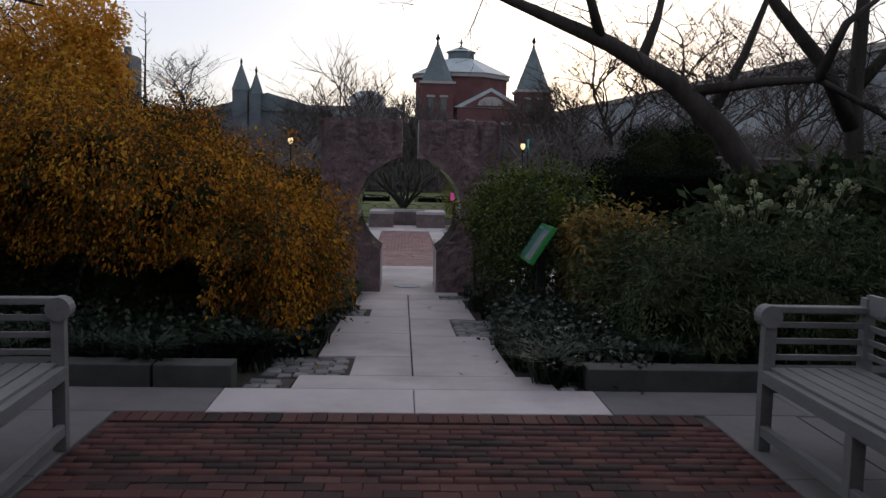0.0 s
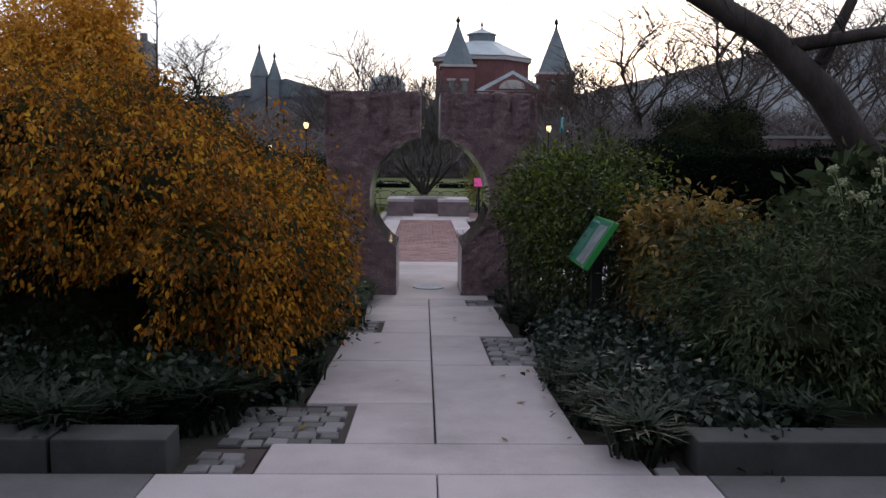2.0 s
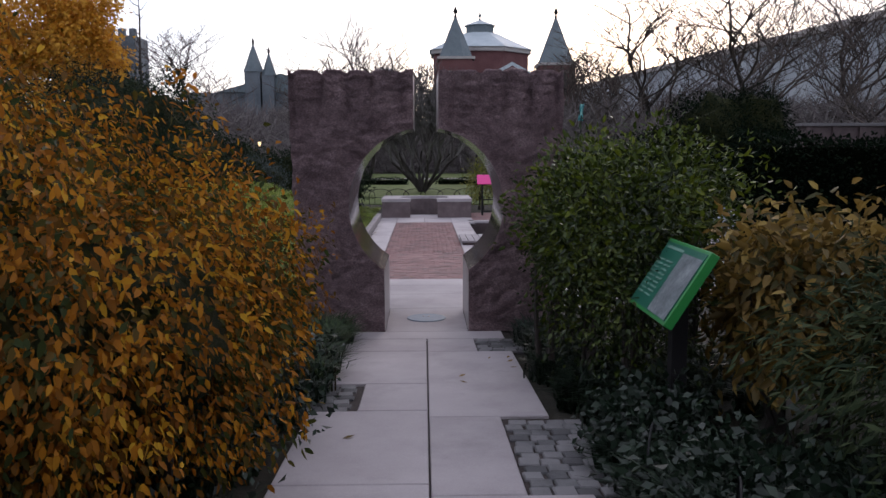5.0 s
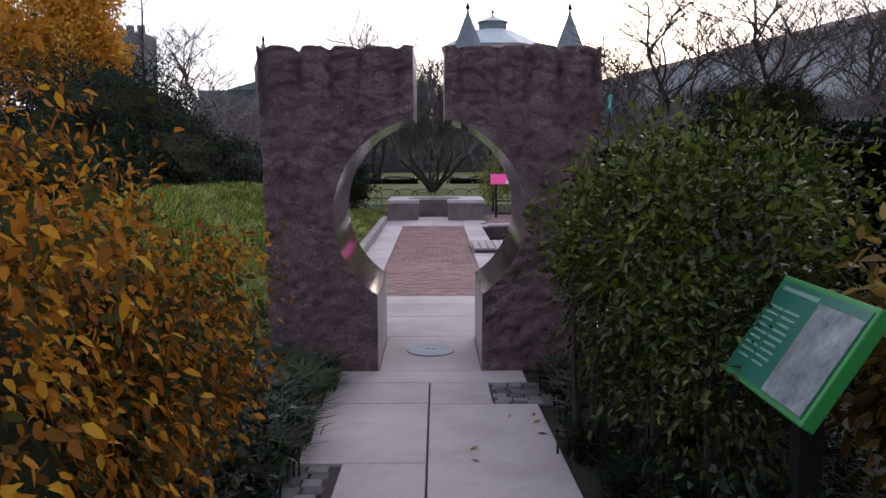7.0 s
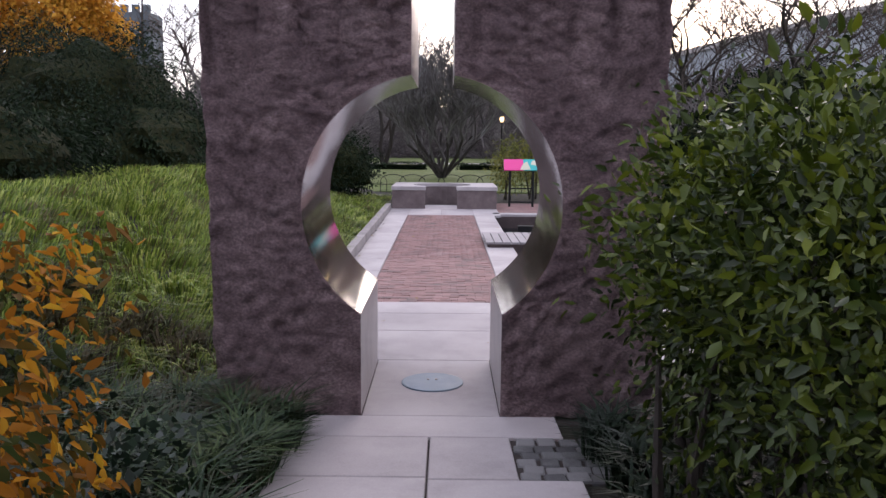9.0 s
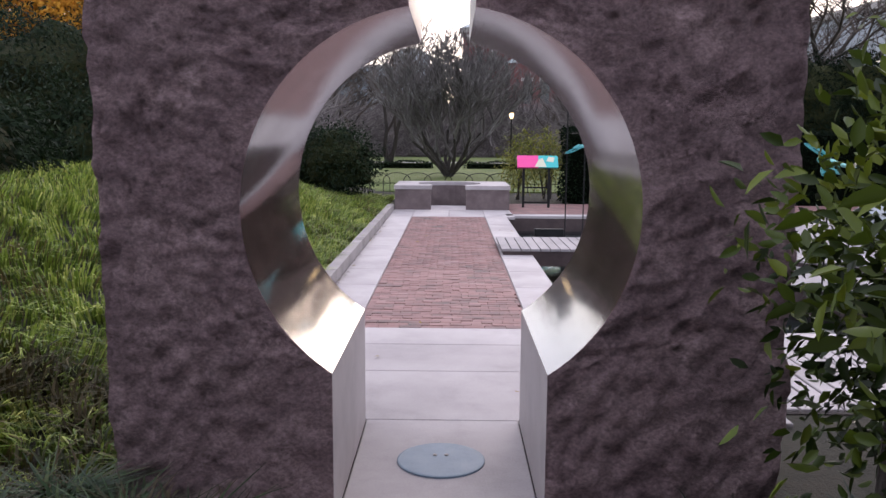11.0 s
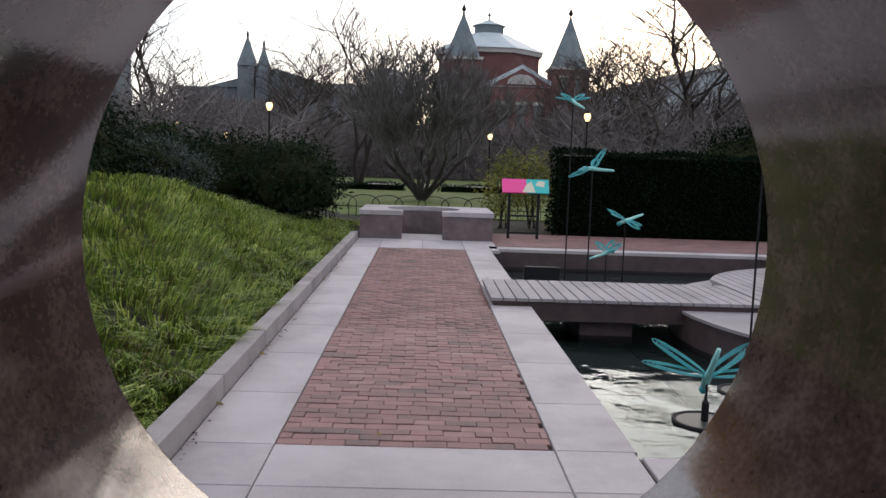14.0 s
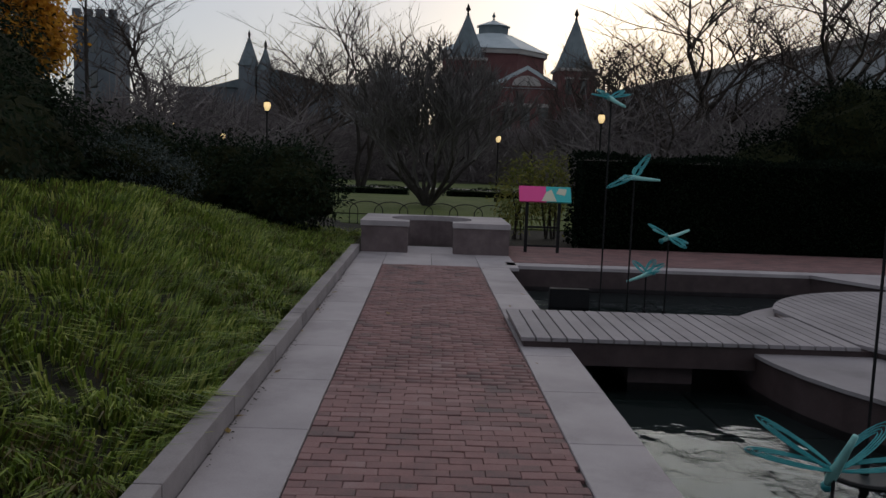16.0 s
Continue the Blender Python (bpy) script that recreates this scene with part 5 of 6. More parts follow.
hall = thing("museum_hall", (10, 145, 0), "Victorian red brick hall with slate spires and a domed rotunda", "building")
YB = -4.0
part("wall", boxed(-8.5, 24, YB, YB + 30, 0, 11.5), M_REDBRICK, hall)
part("roof", gable(bmesh.new(), -9, 24.5, YB - 0.3, YB + 30, 11.52, 14.6), M_SLATEROOF, hall)
part("wall", boxed(-1.5, 10.0, YB - 2.2, YB - 0.02, 0, 13.2), M_REDBRICK, hall, "projecting brick bay")
part("gable", gable(bmesh.new(), -2.1, 10.6, YB - 2.4, YB + 8, 13.22, 16.6), M_TINROOF, hall, "pale metal gable roof")
part("tympanum", gable(bmesh.new(), -0.6, 9.1, YB - 2.46, YB - 2.41, 13.3, 16.0), M_REDBRICK, hall)
part("arch_panel", prism(bmesh.new(), [(2.2 * math.cos(math.pi * k / 16), 1.5 * math.sin(math.pi * k / 16)) for k in range(17)], 0, 0.08), M_TRIM, hall, "pale arched panel").matrix_world = pose(14.2, 138.5, 13.6, 90, 0, 0)
rot = part("rotunda", frustum(bmesh.new(), 0, 9, 9.0, 9.0, 0, 19.5), M_REDBRICK, hall)
for k in range(8):
    for s in (-0.28, 0, 0.28):
        a = -math.pi / 2 + math.pi / 4 * (k - 3.5) + s * 0.5 - math.pi / 8 + math.pi / 8
        r = 8.42
        part("window", boxed(-0.55, 0.55, -0.06, 0.06, -0.9, 0.9, 0.03), M_PANE, rot).matrix_world = pose(10 + r * math.cos(a), 154 + r * math.sin(a), 17.7, 0, 0, math.degrees(a) + 90)
part("cornice", frustum(bmesh.new(), 0, 9, 9.5, 9.5, 19.2, 19.9), M_TRIM, hall)
part("dome_roof", frustum(bmesh.new(), 0, 9, 9.8, 3.2, 19.92, 23.1), M_TINROOF, hall, "pale metal dome roof")
lantern = part("lantern", frustum(bmesh.new(), 0, 9, 2.6, 2.6, 23.0, 24.5), M_SLATEROOF, hall)
part("lantern_roof", frustum(bmesh.new(), 0, 9, 3.0, 0.3, 24.52, 25.6), M_TINROOF, hall)
part("finial", lathe(bmesh.new(), [(0.25, 25.5), (0.1, 26.0), (0.3, 26.3), (0.03, 27.0)], 8, (0, 9, 0)), M_SLATEROOF, hall)
for cx, w, top, base in ((-4.9, 2.75, 24.5, 17.0), (11.6, 2.85, 24.4, 16.0)):
    tw = part("tower", boxed(cx - w, cx + w, YB - 3, YB + 2.5, 0, base), M_REDBRICK, hall)
    part("cornice", boxed(cx - w - 0.3, cx + w + 0.3, YB - 3.3, YB + 2.8, base, base + 0.4), M_TRIM, hall)
    part("spire", cone_roof(bmesh.new(), cx, YB - 0.25, w * 1.08, base + 0.42, top), M_SLATEROOF, hall)
    part("finial", lathe(bmesh.new(), [(0.25, top - 0.6), (0.12, top), (0.4, top + 0.3), (0.05, top + 1.2)], 8, (cx, YB - 0.25, 0)), M_METAL, hall)
    for z in (4, 8, 12.5):
        for dx in (-1.1, 1.1):
            win = part("window", boxed(cx + dx - 0.5, cx + dx + 0.5, YB - 3.1, YB - 3.0, z, z + 2.2, 0.04), M_PANE, hall)
            part("window_head", boxed(cx + dx - 0.7, cx + dx + 0.7, YB - 3.14, YB - 3.0, z + 2.25, z + 2.6, 0.04), M_TRIM, hall)
for dx in (1.5, 4.25, 7.0):
    part("window", boxed(dx - 0.7, dx + 0.7, YB - 2.3, YB - 2.2, 7.0, 10.4, 0.05), M_PANE, hall)
    part("window_head", boxed(dx - 0.95, dx + 0.95, YB - 2.36, YB - 2.2, 10.45, 11.0, 0.05), M_TRIM, hall)
for dx in [16, 18.5, 21]:
    part("window", boxed(dx - 0.6, dx + 0.6, YB - 0.1, YB, 5.5, 9.0, 0.05), M_PANE, hall)

wing = thing("museum_wing", (-28, 152, 0), "slate-roofed brick wing with twin pointed turrets", "building")
part("wall", boxed(-14, 13, 0, 16, 0, 12.7), M_DARKWALL, wing)
part("roof", gable(bmesh.new(), -9, 14, -0.4, 16, 12.72, 16.0), M_SLATEROOF, wing)
for cx, w, base, top in ((-2.2, 1.35, 16.2, 21.3), (0.5, 1.0, 15.6, 19.8)):
    part("turret", boxed(cx - w, cx + w, -2, 1, 0, base), M_DARKWALL, wing)
    part("spire", cone_roof(bmesh.new(), cx, -0.5, w * 1.35, base + 0.02, top), M_SLATEROOF, wing)
    part("finial", lathe(bmesh.new(), [(0.15, top - 0.4), (0.25, top + 0.1), (0.04, top + 0.8)], 8, (cx, -0.5, 0)), M_METAL, wing)
for dx in range(-12, 13, 3):
    part("window", boxed(dx - 0.6, dx + 0.6, -0.1, 0, 6, 9, 0.05), M_PANE, wing)
mid = thing("grey_building", (-12, 160, 0), "low grey stone building with attic storeys", "building")
part("wall", boxed(-10, 10, 0, 12, 0, 14.6), M_GREYWALL, mid)
part("attic", boxed(1, 7.5, 0.5, 11, 14.6, 16.4), M_GREYWALL, mid)
part("roof", frustum(bmesh.new(), 4.2, 5.7, 5.2, 2.2, 16.42, 18.0, 4, math.pi / 4), M_TINROOF, mid)
part("cornice", boxed(-10.3, 10.3, -0.3, 12.3, 14.2, 14.59), M_TRIM, mid)
for dx in range(-9, 10, 2):
    part("window", boxed(dx - 0.5, dx + 0.5, -0.1, 0, 10.5, 12.8, 0.05), M_PANE, mid)
keep = thing("stone_tower", (-40, 113, 0), "dark square stone tower with battlements", "tower")
part("wall", boxed(-2.4, 2.4, 0, 5, 0, 17.2), M_DARKWALL, keep)
for dx in (-2.1, -0.7, 0.7, 2.1):
    part("merlon", boxed(dx - 0.4, dx + 0.4, -0.1, 0.6, 17.2, 18.1), M_DARKWALL, keep)
for z in (9, 13):
    part("window", boxed(-0.4, 0.4, -0.08, 0, z, z + 2, 0.03), M_PANE, keep)
block = thing("pale_block", (38, 70, 0), "large pale grey museum building with a long parapet", "building")
bm = bmesh.new()
prism(bm, [(-13, 75), (0, -18), (34, -18), (24, 75)], 0, 12.3)
part("wall", bm, M_PALEWALL, block)
bm = prism(bmesh.new(), [(-13.4, 75), (-0.4, -18.4), (34, -18.4), (24, 75)], 12.32, 12.9)
part("parapet", bm, M_TRIM, block)
# assumed windows: flat grey panels carry the recess shade as colour
for k in range(14):
    f = (k + 0.5) / 14
    part("window", boxed(-0.9, 0.9, -0.08, 0.08, 3.0, 6.4, 0.04), M_GREYWALL, block, "flat grey panel in place of a shaded window recess").matrix_world = pose(38 - 13 * f - 0.1, 70 - 18 + 93 * f, 0, 0, 0, math.degrees(math.atan2(93, -13)))

# ---- street lamps ----
def street_lamp(at, h, lit=True, s=1.0, group="garden lamps"):
    ob = thing("street_lamp", at, "black lamp post with a glowing acorn-shaped glass" if lit else "black lamp post with a small glass head", "street lamp", group)
    part("post", lathe(bmesh.new(), [(0.16 * s, 0), (0.16 * s, 0.25), (0.09 * s, 0.4), (0.06 * s, 0.9), (0.05 * s, h - 0.45 * s), (0.1 * s, h - 0.35 * s), (0.12 * s, h - 0.28 * s)], 12), M_METAL, ob, smooth=True)
    part("globe", lathe(bmesh.new(), [(0.11 * s, h - 0.27 * s), (0.2 * s, h - 0.05 * s), (0.22 * s, h + 0.08 * s), (0.17 * s, h + 0.24 * s)], 14), M_GLOW, ob, "warm glowing glass", smooth=True)
    part("cap", lathe(bmesh.new(), [(0.2 * s, h + 0.245 * s), (0.14 * s, h + 0.34 * s), (0.04 * s, h + 0.42 * s), (0.02 * s, h + 0.55 * s)], 12), M_METAL, ob, smooth=True)
    return ob


street_lamp((6.92, 48.7, 0), 3.8, s=0.68)
street_lamp((-7.25, 49.6, 0), 3.85, s=0.68)
street_lamp((2.9, 52, 0), 2.9, s=0.55)
street_lamp((-10.2, 54, 0), 2.6, s=0.5)
street_lamp((-14.5, 60, 0), 3.3, s=0.5)

# ---- planter edging, benches, signs ----
for x0, x1 in ((1.17, 3.1), (3.1, 5.0), (-2.17, -1.58), (-2.95, -2.19), (-4.8, -2.97)):
    ob = part("edging_stone", boxed(x0, x1, 5.06, 5.3, 0.36, 0.6, 0.012), M_PLANTER)
    tagged(ob, "weathered grey granite edging block of the planting bed", "edging", "bed edging")


def bench(at, turn, flip):
    """Slatted teak bench with scrolled arms and a shaped back; it faces +x, its length along y."""
    ob = thing("garden_bench", at, "weathered grey teak garden bench with rolled arms and slatted back", "bench", "terrace benches", turn=turn)
    L, D = 2.0, 0.62
    for y in (0.0, -L):
        part("leg", boxed(-0.045, 0.03, y - 0.035, y + 0.035, 0, 0.80, 0.006), M_TEAK, ob)
        part("leg", boxed(-D - 0.03, -D + 0.035, y - 0.035, y + 0.035, 0, 0.95, 0.006), M_TEAK, ob)
        bm = bmesh.new()
        tube(bm, [(0.0, y - 0.05, 0.83), (0.0, y + 0.05, 0.83)], 0.07, 16)
        part("scroll", bm, M_TEAK, ob, smooth=False)
        part("armrest", boxed(-D, 0.0, y - 0.045, y + 0.045, 0.855, 0.895, 0.008), M_TEAK, ob)
        for z in (0.56, 0.66, 0.76):
            part("arm_slat", boxed(-D + 0.03, -0.04, y - 0.012, y + 0.012, z, z + 0.035, 0.004), M_TEAK, ob)
        part("side_rail", boxed(-D + 0.03, -0.04, y - 0.02, y + 0.02, 0.4, 0.47, 0.004), M_TEAK, ob)
    part("leg", boxed(-0.045, 0.03, -L / 2 - 0.035, -L / 2 + 0.035, 0, 0.42, 0.006), M_TEAK, ob)
    part("front_rail", boxed(-0.02, 0.034, -L - 0.004, 0.004, 0.42, 0.50, 0.006), M_TEAK, ob)
    part("stretcher", boxed(-0.02, 0.025, -L, 0, 0.09, 0.16, 0.006), M_TEAK, ob)
    for k in range(6):
        part("seat_slat", boxed(-D + 0.03 + 0.098 * k, -D + 0.03 + 0.098 * k + 0.085, -L + 0.03, -0.03, 0.495, 0.52, 0.005), M_TEAK, ob)
    for k in range(5):
        z = 0.58 + 0.085 * k
        part("back_slat", boxed(-D - 0.01, -D + 0.012, -L + 0.03, -0.03, z, z + 0.035, 0.004), M_TEAK, ob)
    # shaped crest rail
    bm = bmesh.new()
    prof = []
    n = 40
    for i in range(n + 1):
        y = -L * i / n
        u = abs(i / n - 0.5) * 2
        top = 0.97 + 0.10 * smooth((0.82 - u) / 0.12) + 0.09 * smooth((0.4 - u) / 0.1)
        prof.append((y, top))
    fr, bk = [], []
    for y, tz in prof:
        fr.append((bm.verts.new((-D + 0.02, y, tz - 0.12)), bm.verts.new((-D + 0.02, y, tz))))
        bk.append((bm.verts.new((-D - 0.02, y, tz - 0.12)), bm.verts.new((-D - 0.02, y, tz))))
    for i in range(n):
        for a, b, c, d in ((fr[i][0], fr[i + 1][0], fr[i + 1][1], fr[i][1]), (bk[i][1], bk[i + 1][1], bk[i + 1][0], bk[i][0]), (fr[i][1], fr[i + 1][1], bk[i + 1][1], bk[i][1]), (bk[i][0], bk[i + 1][0], fr[i + 1][0], fr[i][0])):
            bm.faces.new((a, b, c, d))
    part("crest_rail", bm, M_TEAK, ob)
    return ob


bench((-2.24, 3.6, 0.446), 4, False)
b2 = bench((1.93, 3.68, 0.446), 0, True)
b2.matrix_world = pose(1.93, 3.68, 0.446, 0, 0, 0) @ Matrix.Diagonal((-1, 1, 1, 1))

# green information panel on a post, leaning back towards the bed
sign = thing("garden_sign", (1.36, 8.83, 0.2), "tilted green information panel on a dark post", "sign")
S = Vector((0.28, 0, 0.44))
W_, H_ = 0.82, S.length
rot_ = Matrix(((0, 0.537, -0.843, 0), (-1, 0, 0, 0), (0, 0.843, 0.537, 0), (0, 0, 0, 1)))
mount = Matrix.Translation((1.34, 8.85, 1.27)) @ rot_
def panel(name, x0, x1, y0, y1, z0, z1, mat, parent, label="", bevel=0.0):
    ob = part(name, boxed(x0, x1, y0, y1, z0, z1, bevel), mat, parent, label)
    ob.matrix_world = mount
    return ob
panel("frame", -W_ / 2, W_ / 2, -H_ / 2, H_ / 2, -0.06, 0.0, M_SIGNGREEN, sign, "bright green frame", 0.008)
face = panel("face", -W_ / 2 + 0.025, W_ / 2 - 0.025, -H_ / 2 + 0.025, H_ / 2 - 0.025, 0.001, 0.005, M_SIGNDARK, sign, "dark green printed panel")
panel("photograph", 0.02, W_ / 2 - 0.03, -H_ / 2 + 0.03, H_ / 2 - 0.07, 0.0055, 0.008, M_PHOTO, sign, "printed grey photograph")
panel("heading", -W_ / 2 + 0.07, 0.0, H_ / 2 - 0.07, H_ / 2 - 0.05, 0.0055, 0.007, M_LETTER, sign, "pale heading")
for col in (-0.36, -0.2):
    for k in range(9):
        panel("text_line", col, col + 0.135 - 0.02 * (k % 3 == 2), 0.1 - 0.032 * k, 0.112 - 0.032 * k, 0.0055, 0.007, M_LETTER, sign)
part("post", boxed(-0.05, 0.05, -0.05, 0.05, -0.1, 1.0, 0.005), M_METAL, sign).matrix_world = pose(1.42, 8.85, 0.2)
# wire hoops that guard the bed
for hx, hy, w in ((1.02, 6.0, 0.5), (1.08, 6.9, 0.5), (1.5, 5.55, 0.45), (0.95, 7.75, 0.45)):
    hz = ground_z(hx, hy)
    pts = [(-w / 2, 0, 0)] + [(-w / 2 * math.cos(math.pi * k / 10), 0, 0.28 + 0.16 * math.sin(math.pi * k / 10)) for k in range(11)] + [(w / 2, 0, 0)]
    hoop = part("wire_hoop", tube(bmesh.new(), pts, 0.006, 6), M_METAL)
    hoop.matrix_world = pose(hx, hy, hz - 0.02, 0, 0, 70 if hx < 1.3 else 10)
    tagged(hoop, "thin dark wire hoop edging the planting bed", "hoop edging", "bed hoops")
# magenta and aqua panel beyond the pool
ps = thing("information_panel", (2.05, 30.5, 0), "magenta and aqua exhibition panel on two dark posts", "sign")
for dx in (-0.35, 0.3):
    part("post", boxed(dx - 0.03, dx + 0.03, -0.03, 0.03, 0, 1.02, 0.004), M_METAL, ps)
for z in (0.12, 0.5):
    part("crossbar", boxed(-0.35, 0.3, -0.02, 0.02, z, z + 0.04, 0.004), M_METAL, ps)
tilt = pose(2.05, 30.5, 1.17, -35, 0, 0)
for nm, x0, x1, mat in (("magenta_half", -0.52, 0.02, M_PINK), ("aqua_half", 0.02, 0.52, M_AQUA)):
    part(nm, boxed(x0, x1, -0.02, 0.02, -0.17, 0.19, 0.003), mat, ps).matrix_world = tilt
for pts in ([(-0.08, -0.16), (0.22, -0.16), (0.13, 0.12), (0.02, 0.05)], [(0.22, 0.02), (0.4, -0.02), (0.44, 0.13), (0.28, 0.15)]):
    bm = bmesh.new()
    f = [bm.verts.new((x, -0.026, z)) for x, z in pts]
    b = [bm.verts.new((x, -0.021, z)) for x, z in pts]
    bm.faces.new(f), bm.faces.new(b[::-1])
    for i in range(4):
        bm.faces.new((f[i], b[i], b[(i + 1) % 4], f[(i + 1) % 4]))
    part("motif", bm, M_CREAM, ps, "cream plant motif").matrix_world = tilt


# ---- teal dragonfly sculptures ----
def wing_wire(length, width, n=5):
    """Loops of wire that make one wing, along +x."""
    bm = bmesh.new()
    for k in range(n):
        s = 1 - 0.19 * k
        pts = []
        for i in range(19):
            a = 2 * math.pi * i / 18
            pts.append((length * (0.5 - 0.5 * math.cos(a)) * (0.6 + 0.4 * s) + 0.005, width * s * 0.5 * math.sin(a), 0.02 * math.sin(a / 2)))
        tube(bm, pts, 0.0048, 5)
    return bm


def dragonfly(at, top, tail, wings, s=1.0, base=True, foot=-0.44):
    """A wire dragonfly on a pole: tail as (azimuth, rise), each wing as (azimuth, rise, length), in degrees and metres."""
    ob = thing("dragonfly_sculpture", (at[0], at[1], foot), "teal wire dragonfly sculpture on a thin black pole", "sculpture", "pool dragonflies")
    h = top - foot
    part("pole", tube(bmesh.new(), [(0, 0, 0), (0, 0, h)], 0.011, 8), M_METAL, ob)
    if base:
        part("base_ring", lathe(bmesh.new(), [(0.25, 0.0), (0.262, 0.085), (0.255, 0.1), (0.235, 0.1), (0.225, 0.088)], 28), M_RUBBER, ob, "dark round rim")
        part("base_plate", lathe(bmesh.new(), [(0.223, 0.06), (0.223, 0.089), (0.05, 0.092)], 28), M_SLATE, ob, "wet slate base plate")
        part("socket", lathe(bmesh.new(), [(0.03, 0.09), (0.03, 0.24), (0.018, 0.26)], 12), M_METAL, ob)
    body_m = pose(at[0], at[1], top, 0, 0, tail[0]) @ pose(0, 0, 0, 0, -tail[1], 0)
    part("body", tube(bmesh.new(), [(-0.1 * s, 0, 0), (-0.05 * s, 0, 0.005), (0.02, 0, 0.005), (0.1 * s, 0, 0), (0.22 * s, 0, 0), (0.33 * s, 0, 0)], [0.024 * s, 0.034 * s, 0.034 * s, 0.026 * s, 0.023 * s, 0.017 * s], 10), M_TEALPALE, ob, "pale teal tapering body", smooth=True).matrix_world = body_m
    part("head", lathe(bmesh.new(), [(0.008, -0.035), (0.03, -0.022), (0.036, 0.0), (0.028, 0.025), (0.008, 0.035)], 12), M_TEAL, ob, smooth=True).matrix_world = body_m @ pose(-0.12 * s, 0, 0)
    for az, rise, ln in wings:
        part("wing", wing_wire(ln * s, 0.12 * s, 4), M_TEAL, ob, "teal wire wing").matrix_world = pose(at[0], at[1], top + 0.02, 0, 0, az) @ pose(0, 0, 0, 0, -rise, 0) @ pose(0, 0, 0, 18 if abs((az + 180) % 360 - 180) < 90 else -18, 0, 0)
    return ob


dragonfly((2.14, 18.78), 0.0, (-84, 60), [(176, 9, 0.54), (152, 27, 0.52), (2, 5, 0.58), (26, 25, 0.52)])
dragonfly((2.25, 24.3), 1.64, (-8, -3), [(195, -24, 0.42), (215, -14, 0.3), (20, 52, 0.36), (60, 30, 0.25)], 0.95)
dragonfly((3.0, 25.2), 0.83, (8, 22), [(165, 26, 0.34), (200, 15, 0.3), (-50, -28, 0.32), (-15, -20, 0.28)], 0.95)
dragonfly((2.75, 25.3), 0.3, (190, -18), [(20, 22, 0.34), (45, 40, 0.3), (130, 30, 0.3), (-60, 10, 0.28)], 0.9)
dragonfly((2.85, 19.7), 2.8, (-95, 68), [(-60, 62, 0.3), (-110, 70, 0.28), (80, -58, 0.3), (110, -66, 0.26)], 0.62)
dragonfly((4.0, 18.5), 1.55, (-6, -14), [(150, 30, 0.34), (170, 42, 0.3), (-100, -30, 0.32), (-130, -38, 0.3)], 0.95)
dragonfly((1.97, 24.6), 2.62, (-60, -22), [(178, 4, 0.3), (150, 24, 0.26), (4, 8, 0.3), (28, 24, 0.26)], 0.85)

# garden pavilion wall beyond the clipped hedge
pav = thing("garden_wall", (13.8, 29.4, 0), "low dark stone garden wall with a pale flat cap", "wall")
part("wall", boxed(-2.0, 3.4, 0, 0.3, -0.1, 2.85), M_DARKSTONE, pav)
part("cap", boxed(-2.15, 3.55, -0.12, 0.42, 2.853, 2.95, 0.015), M_BAND, pav, "pale stone cap")
for k in range(7):
    part("pier", boxed(-2.0 + 0.85 * k, -1.8 + 0.85 * k, -0.08, -0.002, -0.1, 2.84, 0.01), M_DARKSTONE, pav)

# unseen walls added to close the terrace and hold off sky light
for nm, x0, x1, y0, y1, zt in (("sky_screen_south", -12, 12, -9.4, -9.0, 7.5), ("sky_screen_east", 10.2, 10.6, -9.0, 4.0, 4.2), ("sky_screen_west", -10.6, -10.2, -9.0, 4.0, 4.2)):
    tagged(part(nm, boxed(x0, x1, y0, y1, -0.1, zt), M_REDBRICK), "unseen brick wall added to block sky light round the terrace", "wall", kind="structure")

# boulder on the island deck
boulder = thing("granite_boulder", (7.0, 23.3, 0.1), "rounded grey granite boulder on the island deck", "boulder")
bm = bmesh.new()
bmesh.ops.create_icosphere(bm, subdivisions=4, radius=1.0)
for v in bm.verts:
    f = 1 + 0.07 * noise.fractal(v.co * 1.6, 0.9, 2, 4)
    v.co = Vector((v.co.x * 0.42 * f, v.co.y * 0.36 * f, 0.31 + v.co.z * 0.32 * f))
    v.co.z = max(v.co.z, 0.0)
part("stone", bm, M_GREYWALL, boulder, smooth=True)

# low fence of iron hoops at the edge of the lawn
fence = thing("hoop_fence", (0, 36.4, 0), "low dark metal fence of overlapping hoops at the lawn", "fence")
for k in range(26):
    x0 = -9.2 + 0.68 * k
    arc = [(x0, 0, 0)] + [(x0 + 0.45 * (1 - math.cos(math.pi * i / 10)), 0.012 * (k % 2), 0.38 + 0.24 * math.sin(math.pi * i / 10)) for i in range(11)] + [(x0 + 0.9, 0, 0)]
    part("hoop", tube(bmesh.new(), arc, 0.013, 5), M_METAL, fence)
part("rail", boxed(-9.2, 8.7, -0.012, 0.012, 0.26, 0.285), M_METAL, fence)
hedge("low_hedge", "low dark clipped edging across the lawn", -7.0, -1.2, 56, 57, 0.0, 0.4, 2600, 92, L_YEW, 0.07)
hedge("low_hedge", "low dark clipped edging across the lawn", 0.6, 7.5, 56, 57, 0.0, 0.4, 2900, 93, L_YEW, 0.07)
far_path = part("far_path", boxed(-14, 14, 66, 68.5, -0.1, 0.02), M_SLAB)
tagged(far_path, "pale gravel path crossing the far lawn", "path", kind="structure")

# ---- bricks, last ----
brick = slab_mesh("brick", 0.196, 0.0955, 0.06, 0.004)
brick.materials.append(M_BRICK)
shade_brick = slab_mesh("brick", 0.196, 0.0955, 0.06, 0.004)
shade_brick.materials.append(M_SHADEBRICK)


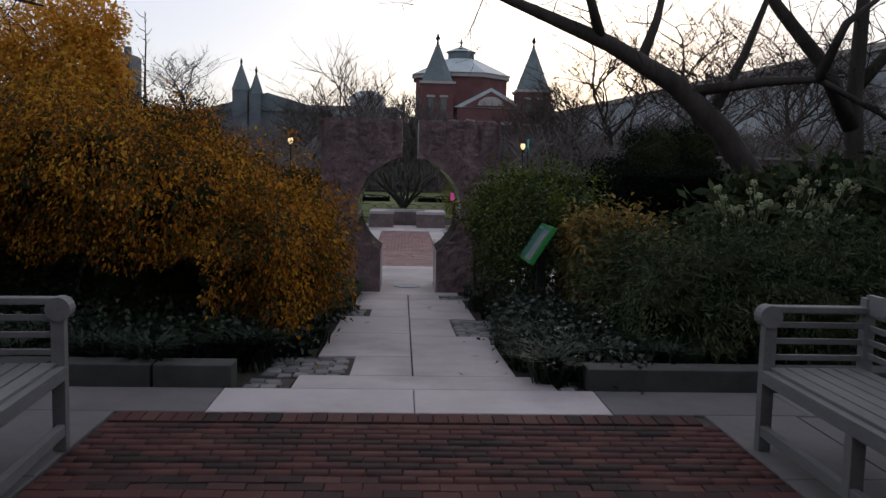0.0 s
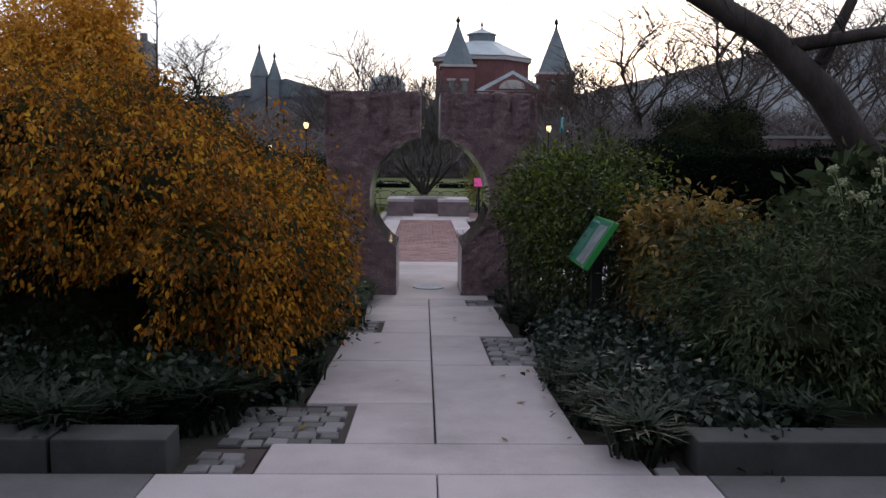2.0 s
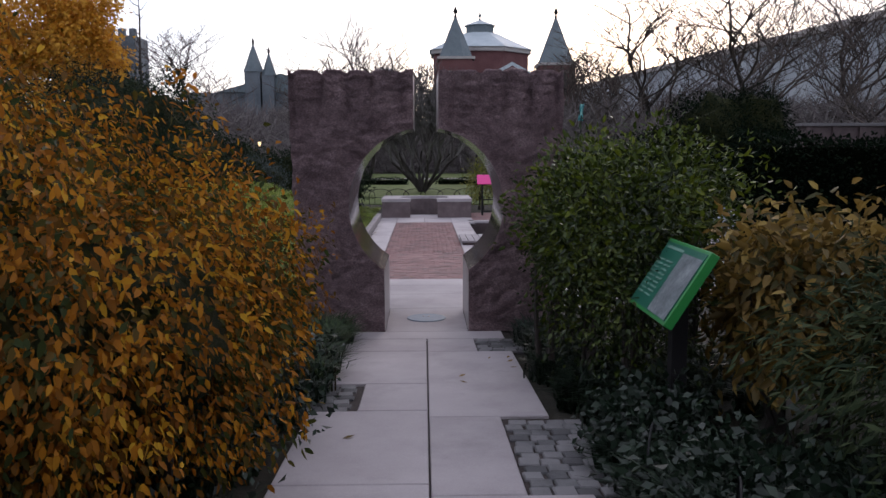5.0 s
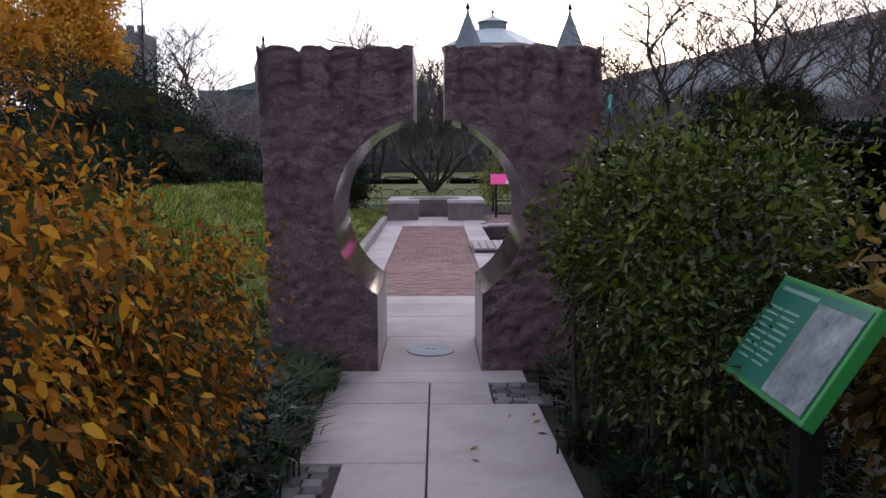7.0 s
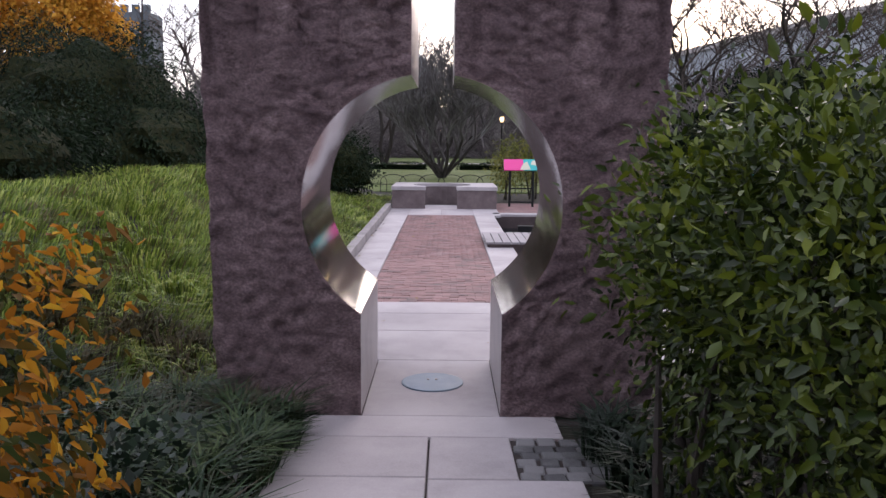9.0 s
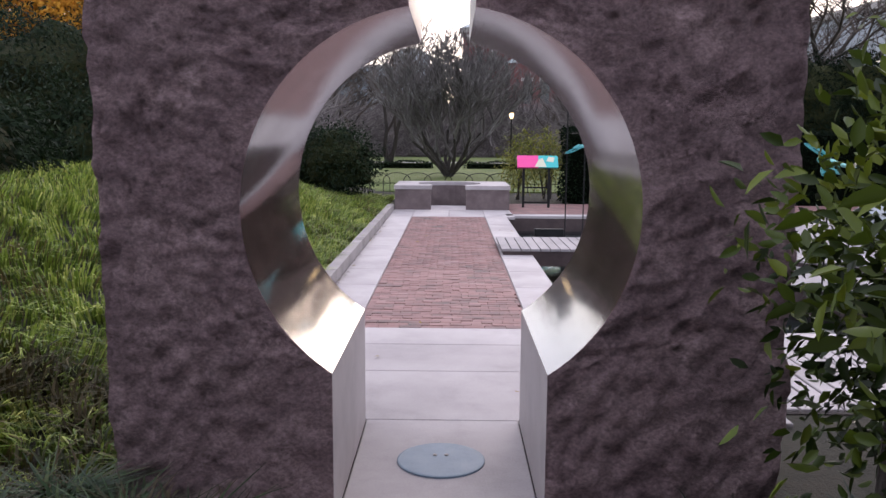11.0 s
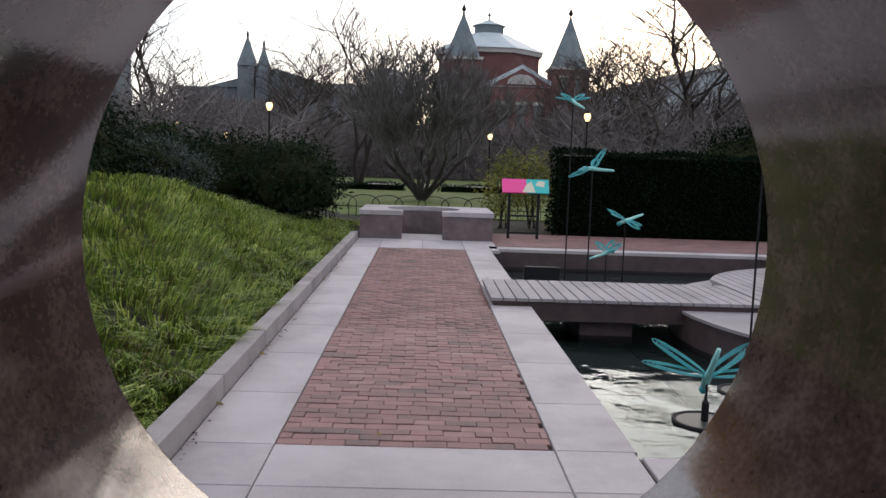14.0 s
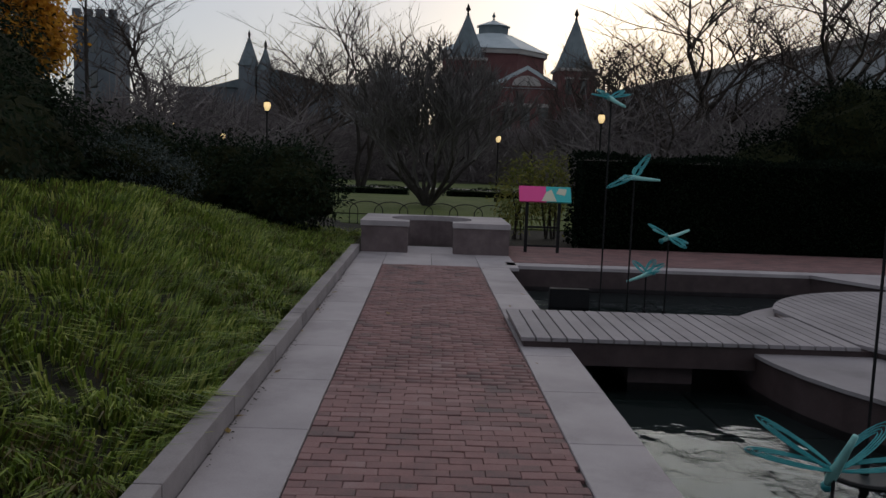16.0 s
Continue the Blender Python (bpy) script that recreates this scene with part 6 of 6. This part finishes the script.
def lay(parent, x0, x1, y0, y1, z, limit, stuff_name, brick, far):
    made, bv, bq = 0, [], []
    rows_ = int(round((y1 - y0) / 0.1016))
    for j in range(rows_):
        yy = y0 + 0.0508 + 0.1016 * j
        off = 0.1016 * (j % 2) + rnd.uniform(0, 0.03)
        xx = x0 - off
        while xx < x1 - 0.02:
            a, b = max(xx, x0), min(xx + 0.2032, x1)
            if b - a > 0.03:
                w = (b - a - 0.003) / 0.196
                dz = rnd.uniform(-0.005, 0.003) + 0.003 * math.sin(yy * 3.1) * math.sin(xx * 2.3)
                if made < limit:
                    ob = new("brick", brick)
                    ob.parent = parent
                    ob.matrix_world = pose((a + b) / 2, yy, z + dz, rnd.uniform(-1.6, 1.6), rnd.uniform(-1.0, 1.0), rnd.uniform(-0.5, 0.5)) @ Matrix.Diagonal((w, 1, 1, 1))
                    made += 1
                else:
                    o, e, f = len(bv), 0.004, 0.046
                    aa, bb = a + 0.002, b - 0.002
                    zz = z + dz
                    bv += [(aa, yy - f - 0.002, zz - 0.03), (bb, yy - f - 0.002, zz - 0.03), (bb, yy + f + 0.002, zz - 0.03), (aa, yy + f + 0.002, zz - 0.03), (aa + e, yy - f + e, zz), (bb - e, yy - f + e, zz), (bb - e, yy + f - e, zz), (aa + e, yy + f - e, zz)]
                    bq += [(o + 4, o + 5, o + 6, o + 7), (o, o + 1, o + 5, o + 4), (o + 1, o + 2, o + 6, o + 5), (o + 2, o + 3, o + 7, o + 6), (o + 3, o, o + 4, o + 7)]
            xx += 0.2032
    if bv:
        tagged(quads_part(stuff_name, bv, bq, far, parent), kind="stuff")


lay(court, BX0 + 0.005, BX1 - 0.005, BY0 + 0.005, BY1 - 0.01, 0.0, 300, "further_bricks", brick, M_BRICK_FAR)
# header course along the terrace edge, then the field
nx = int(4.05 / 0.1016)
for i in range(nx):
    ob = new("brick", shade_brick)
    ob.parent = terrace
    ob.matrix_world = pose(-2.2 + 0.0508 + 0.1016 * i, Y_EDGE - 0.104, 0.442 + rnd.uniform(-0.003, 0.002), 0, 0, 90)
lay(terrace, -2.2, 1.84, 1.9, Y_EDGE - 0.21, 0.442, 255, "further_bricks", shade_brick, M_SHADEBRICK_FAR)
lay(terrace, -2.2, 1.84, -7.0, 1.9, 0.442, 0, "further_bricks", shade_brick, M_SHADEBRICK_FAR)
# leaf litter along the foot of the kerb
dv, dq = [], []
g = random.Random(78)
for k in range(420):
    x, y, s = -1.558 + abs(g.gauss(0, 0.035)), g.uniform(15.2, 27.5), g.uniform(0.005, 0.016)
    if math.sin(y * 2.7) + math.sin(y * 1.3 + 1) < g.uniform(-1.2, 1.2):
        continue
    a, o = g.uniform(0, 6.28), len(dv)
    for c, r in ((0, 1), (1.57, 0.5), (3.14, 1), (4.71, 0.5)):
        dv.append((x + s * r * math.cos(a + c), y + s * r * math.sin(a + c), 0.006 + (0.006 if r < 1 else 0)))
    dq.append((o, o + 1, o + 2, o + 3))
tagged(quads_part("leaf_litter", dv, dq, M_SOIL), "dark leaf litter gathered along the kerb", "litter", kind="stuff")
# dry leaves blown on the paving
g = random.Random(77)
for k in range(46):
    x, y = g.choice(((-1.5, 1), (-0.6, 0), (0.2, 0), (0.9, 0)))[0] + g.uniform(-0.25, 0.25), g.uniform(5.2, 28)
    if 12.4 < y < 15 and not -0.6 < x < 0.25:
        continue
    x = max(-1.54 if y > 15 else -1.0, min(x, 1.05 if y > 15 else 0.6))
    z = ramp_z(y) + 0.008
    s = g.uniform(0.018, 0.045)
    ob = data_part("fallen_leaf", [(-s, 0, 0), (0, s * 0.5, 0.006), (s, 0, 0.012), (0, -s * 0.5, 0.006)], [(0, 1, 2, 3)], L_RUST)
    tagged(ob, "small dry brown leaf lying on the paving", "leaf", "fallen leaves")
    ob.matrix_world = pose(x, y, z, 0, 0, g.uniform(0, 360))
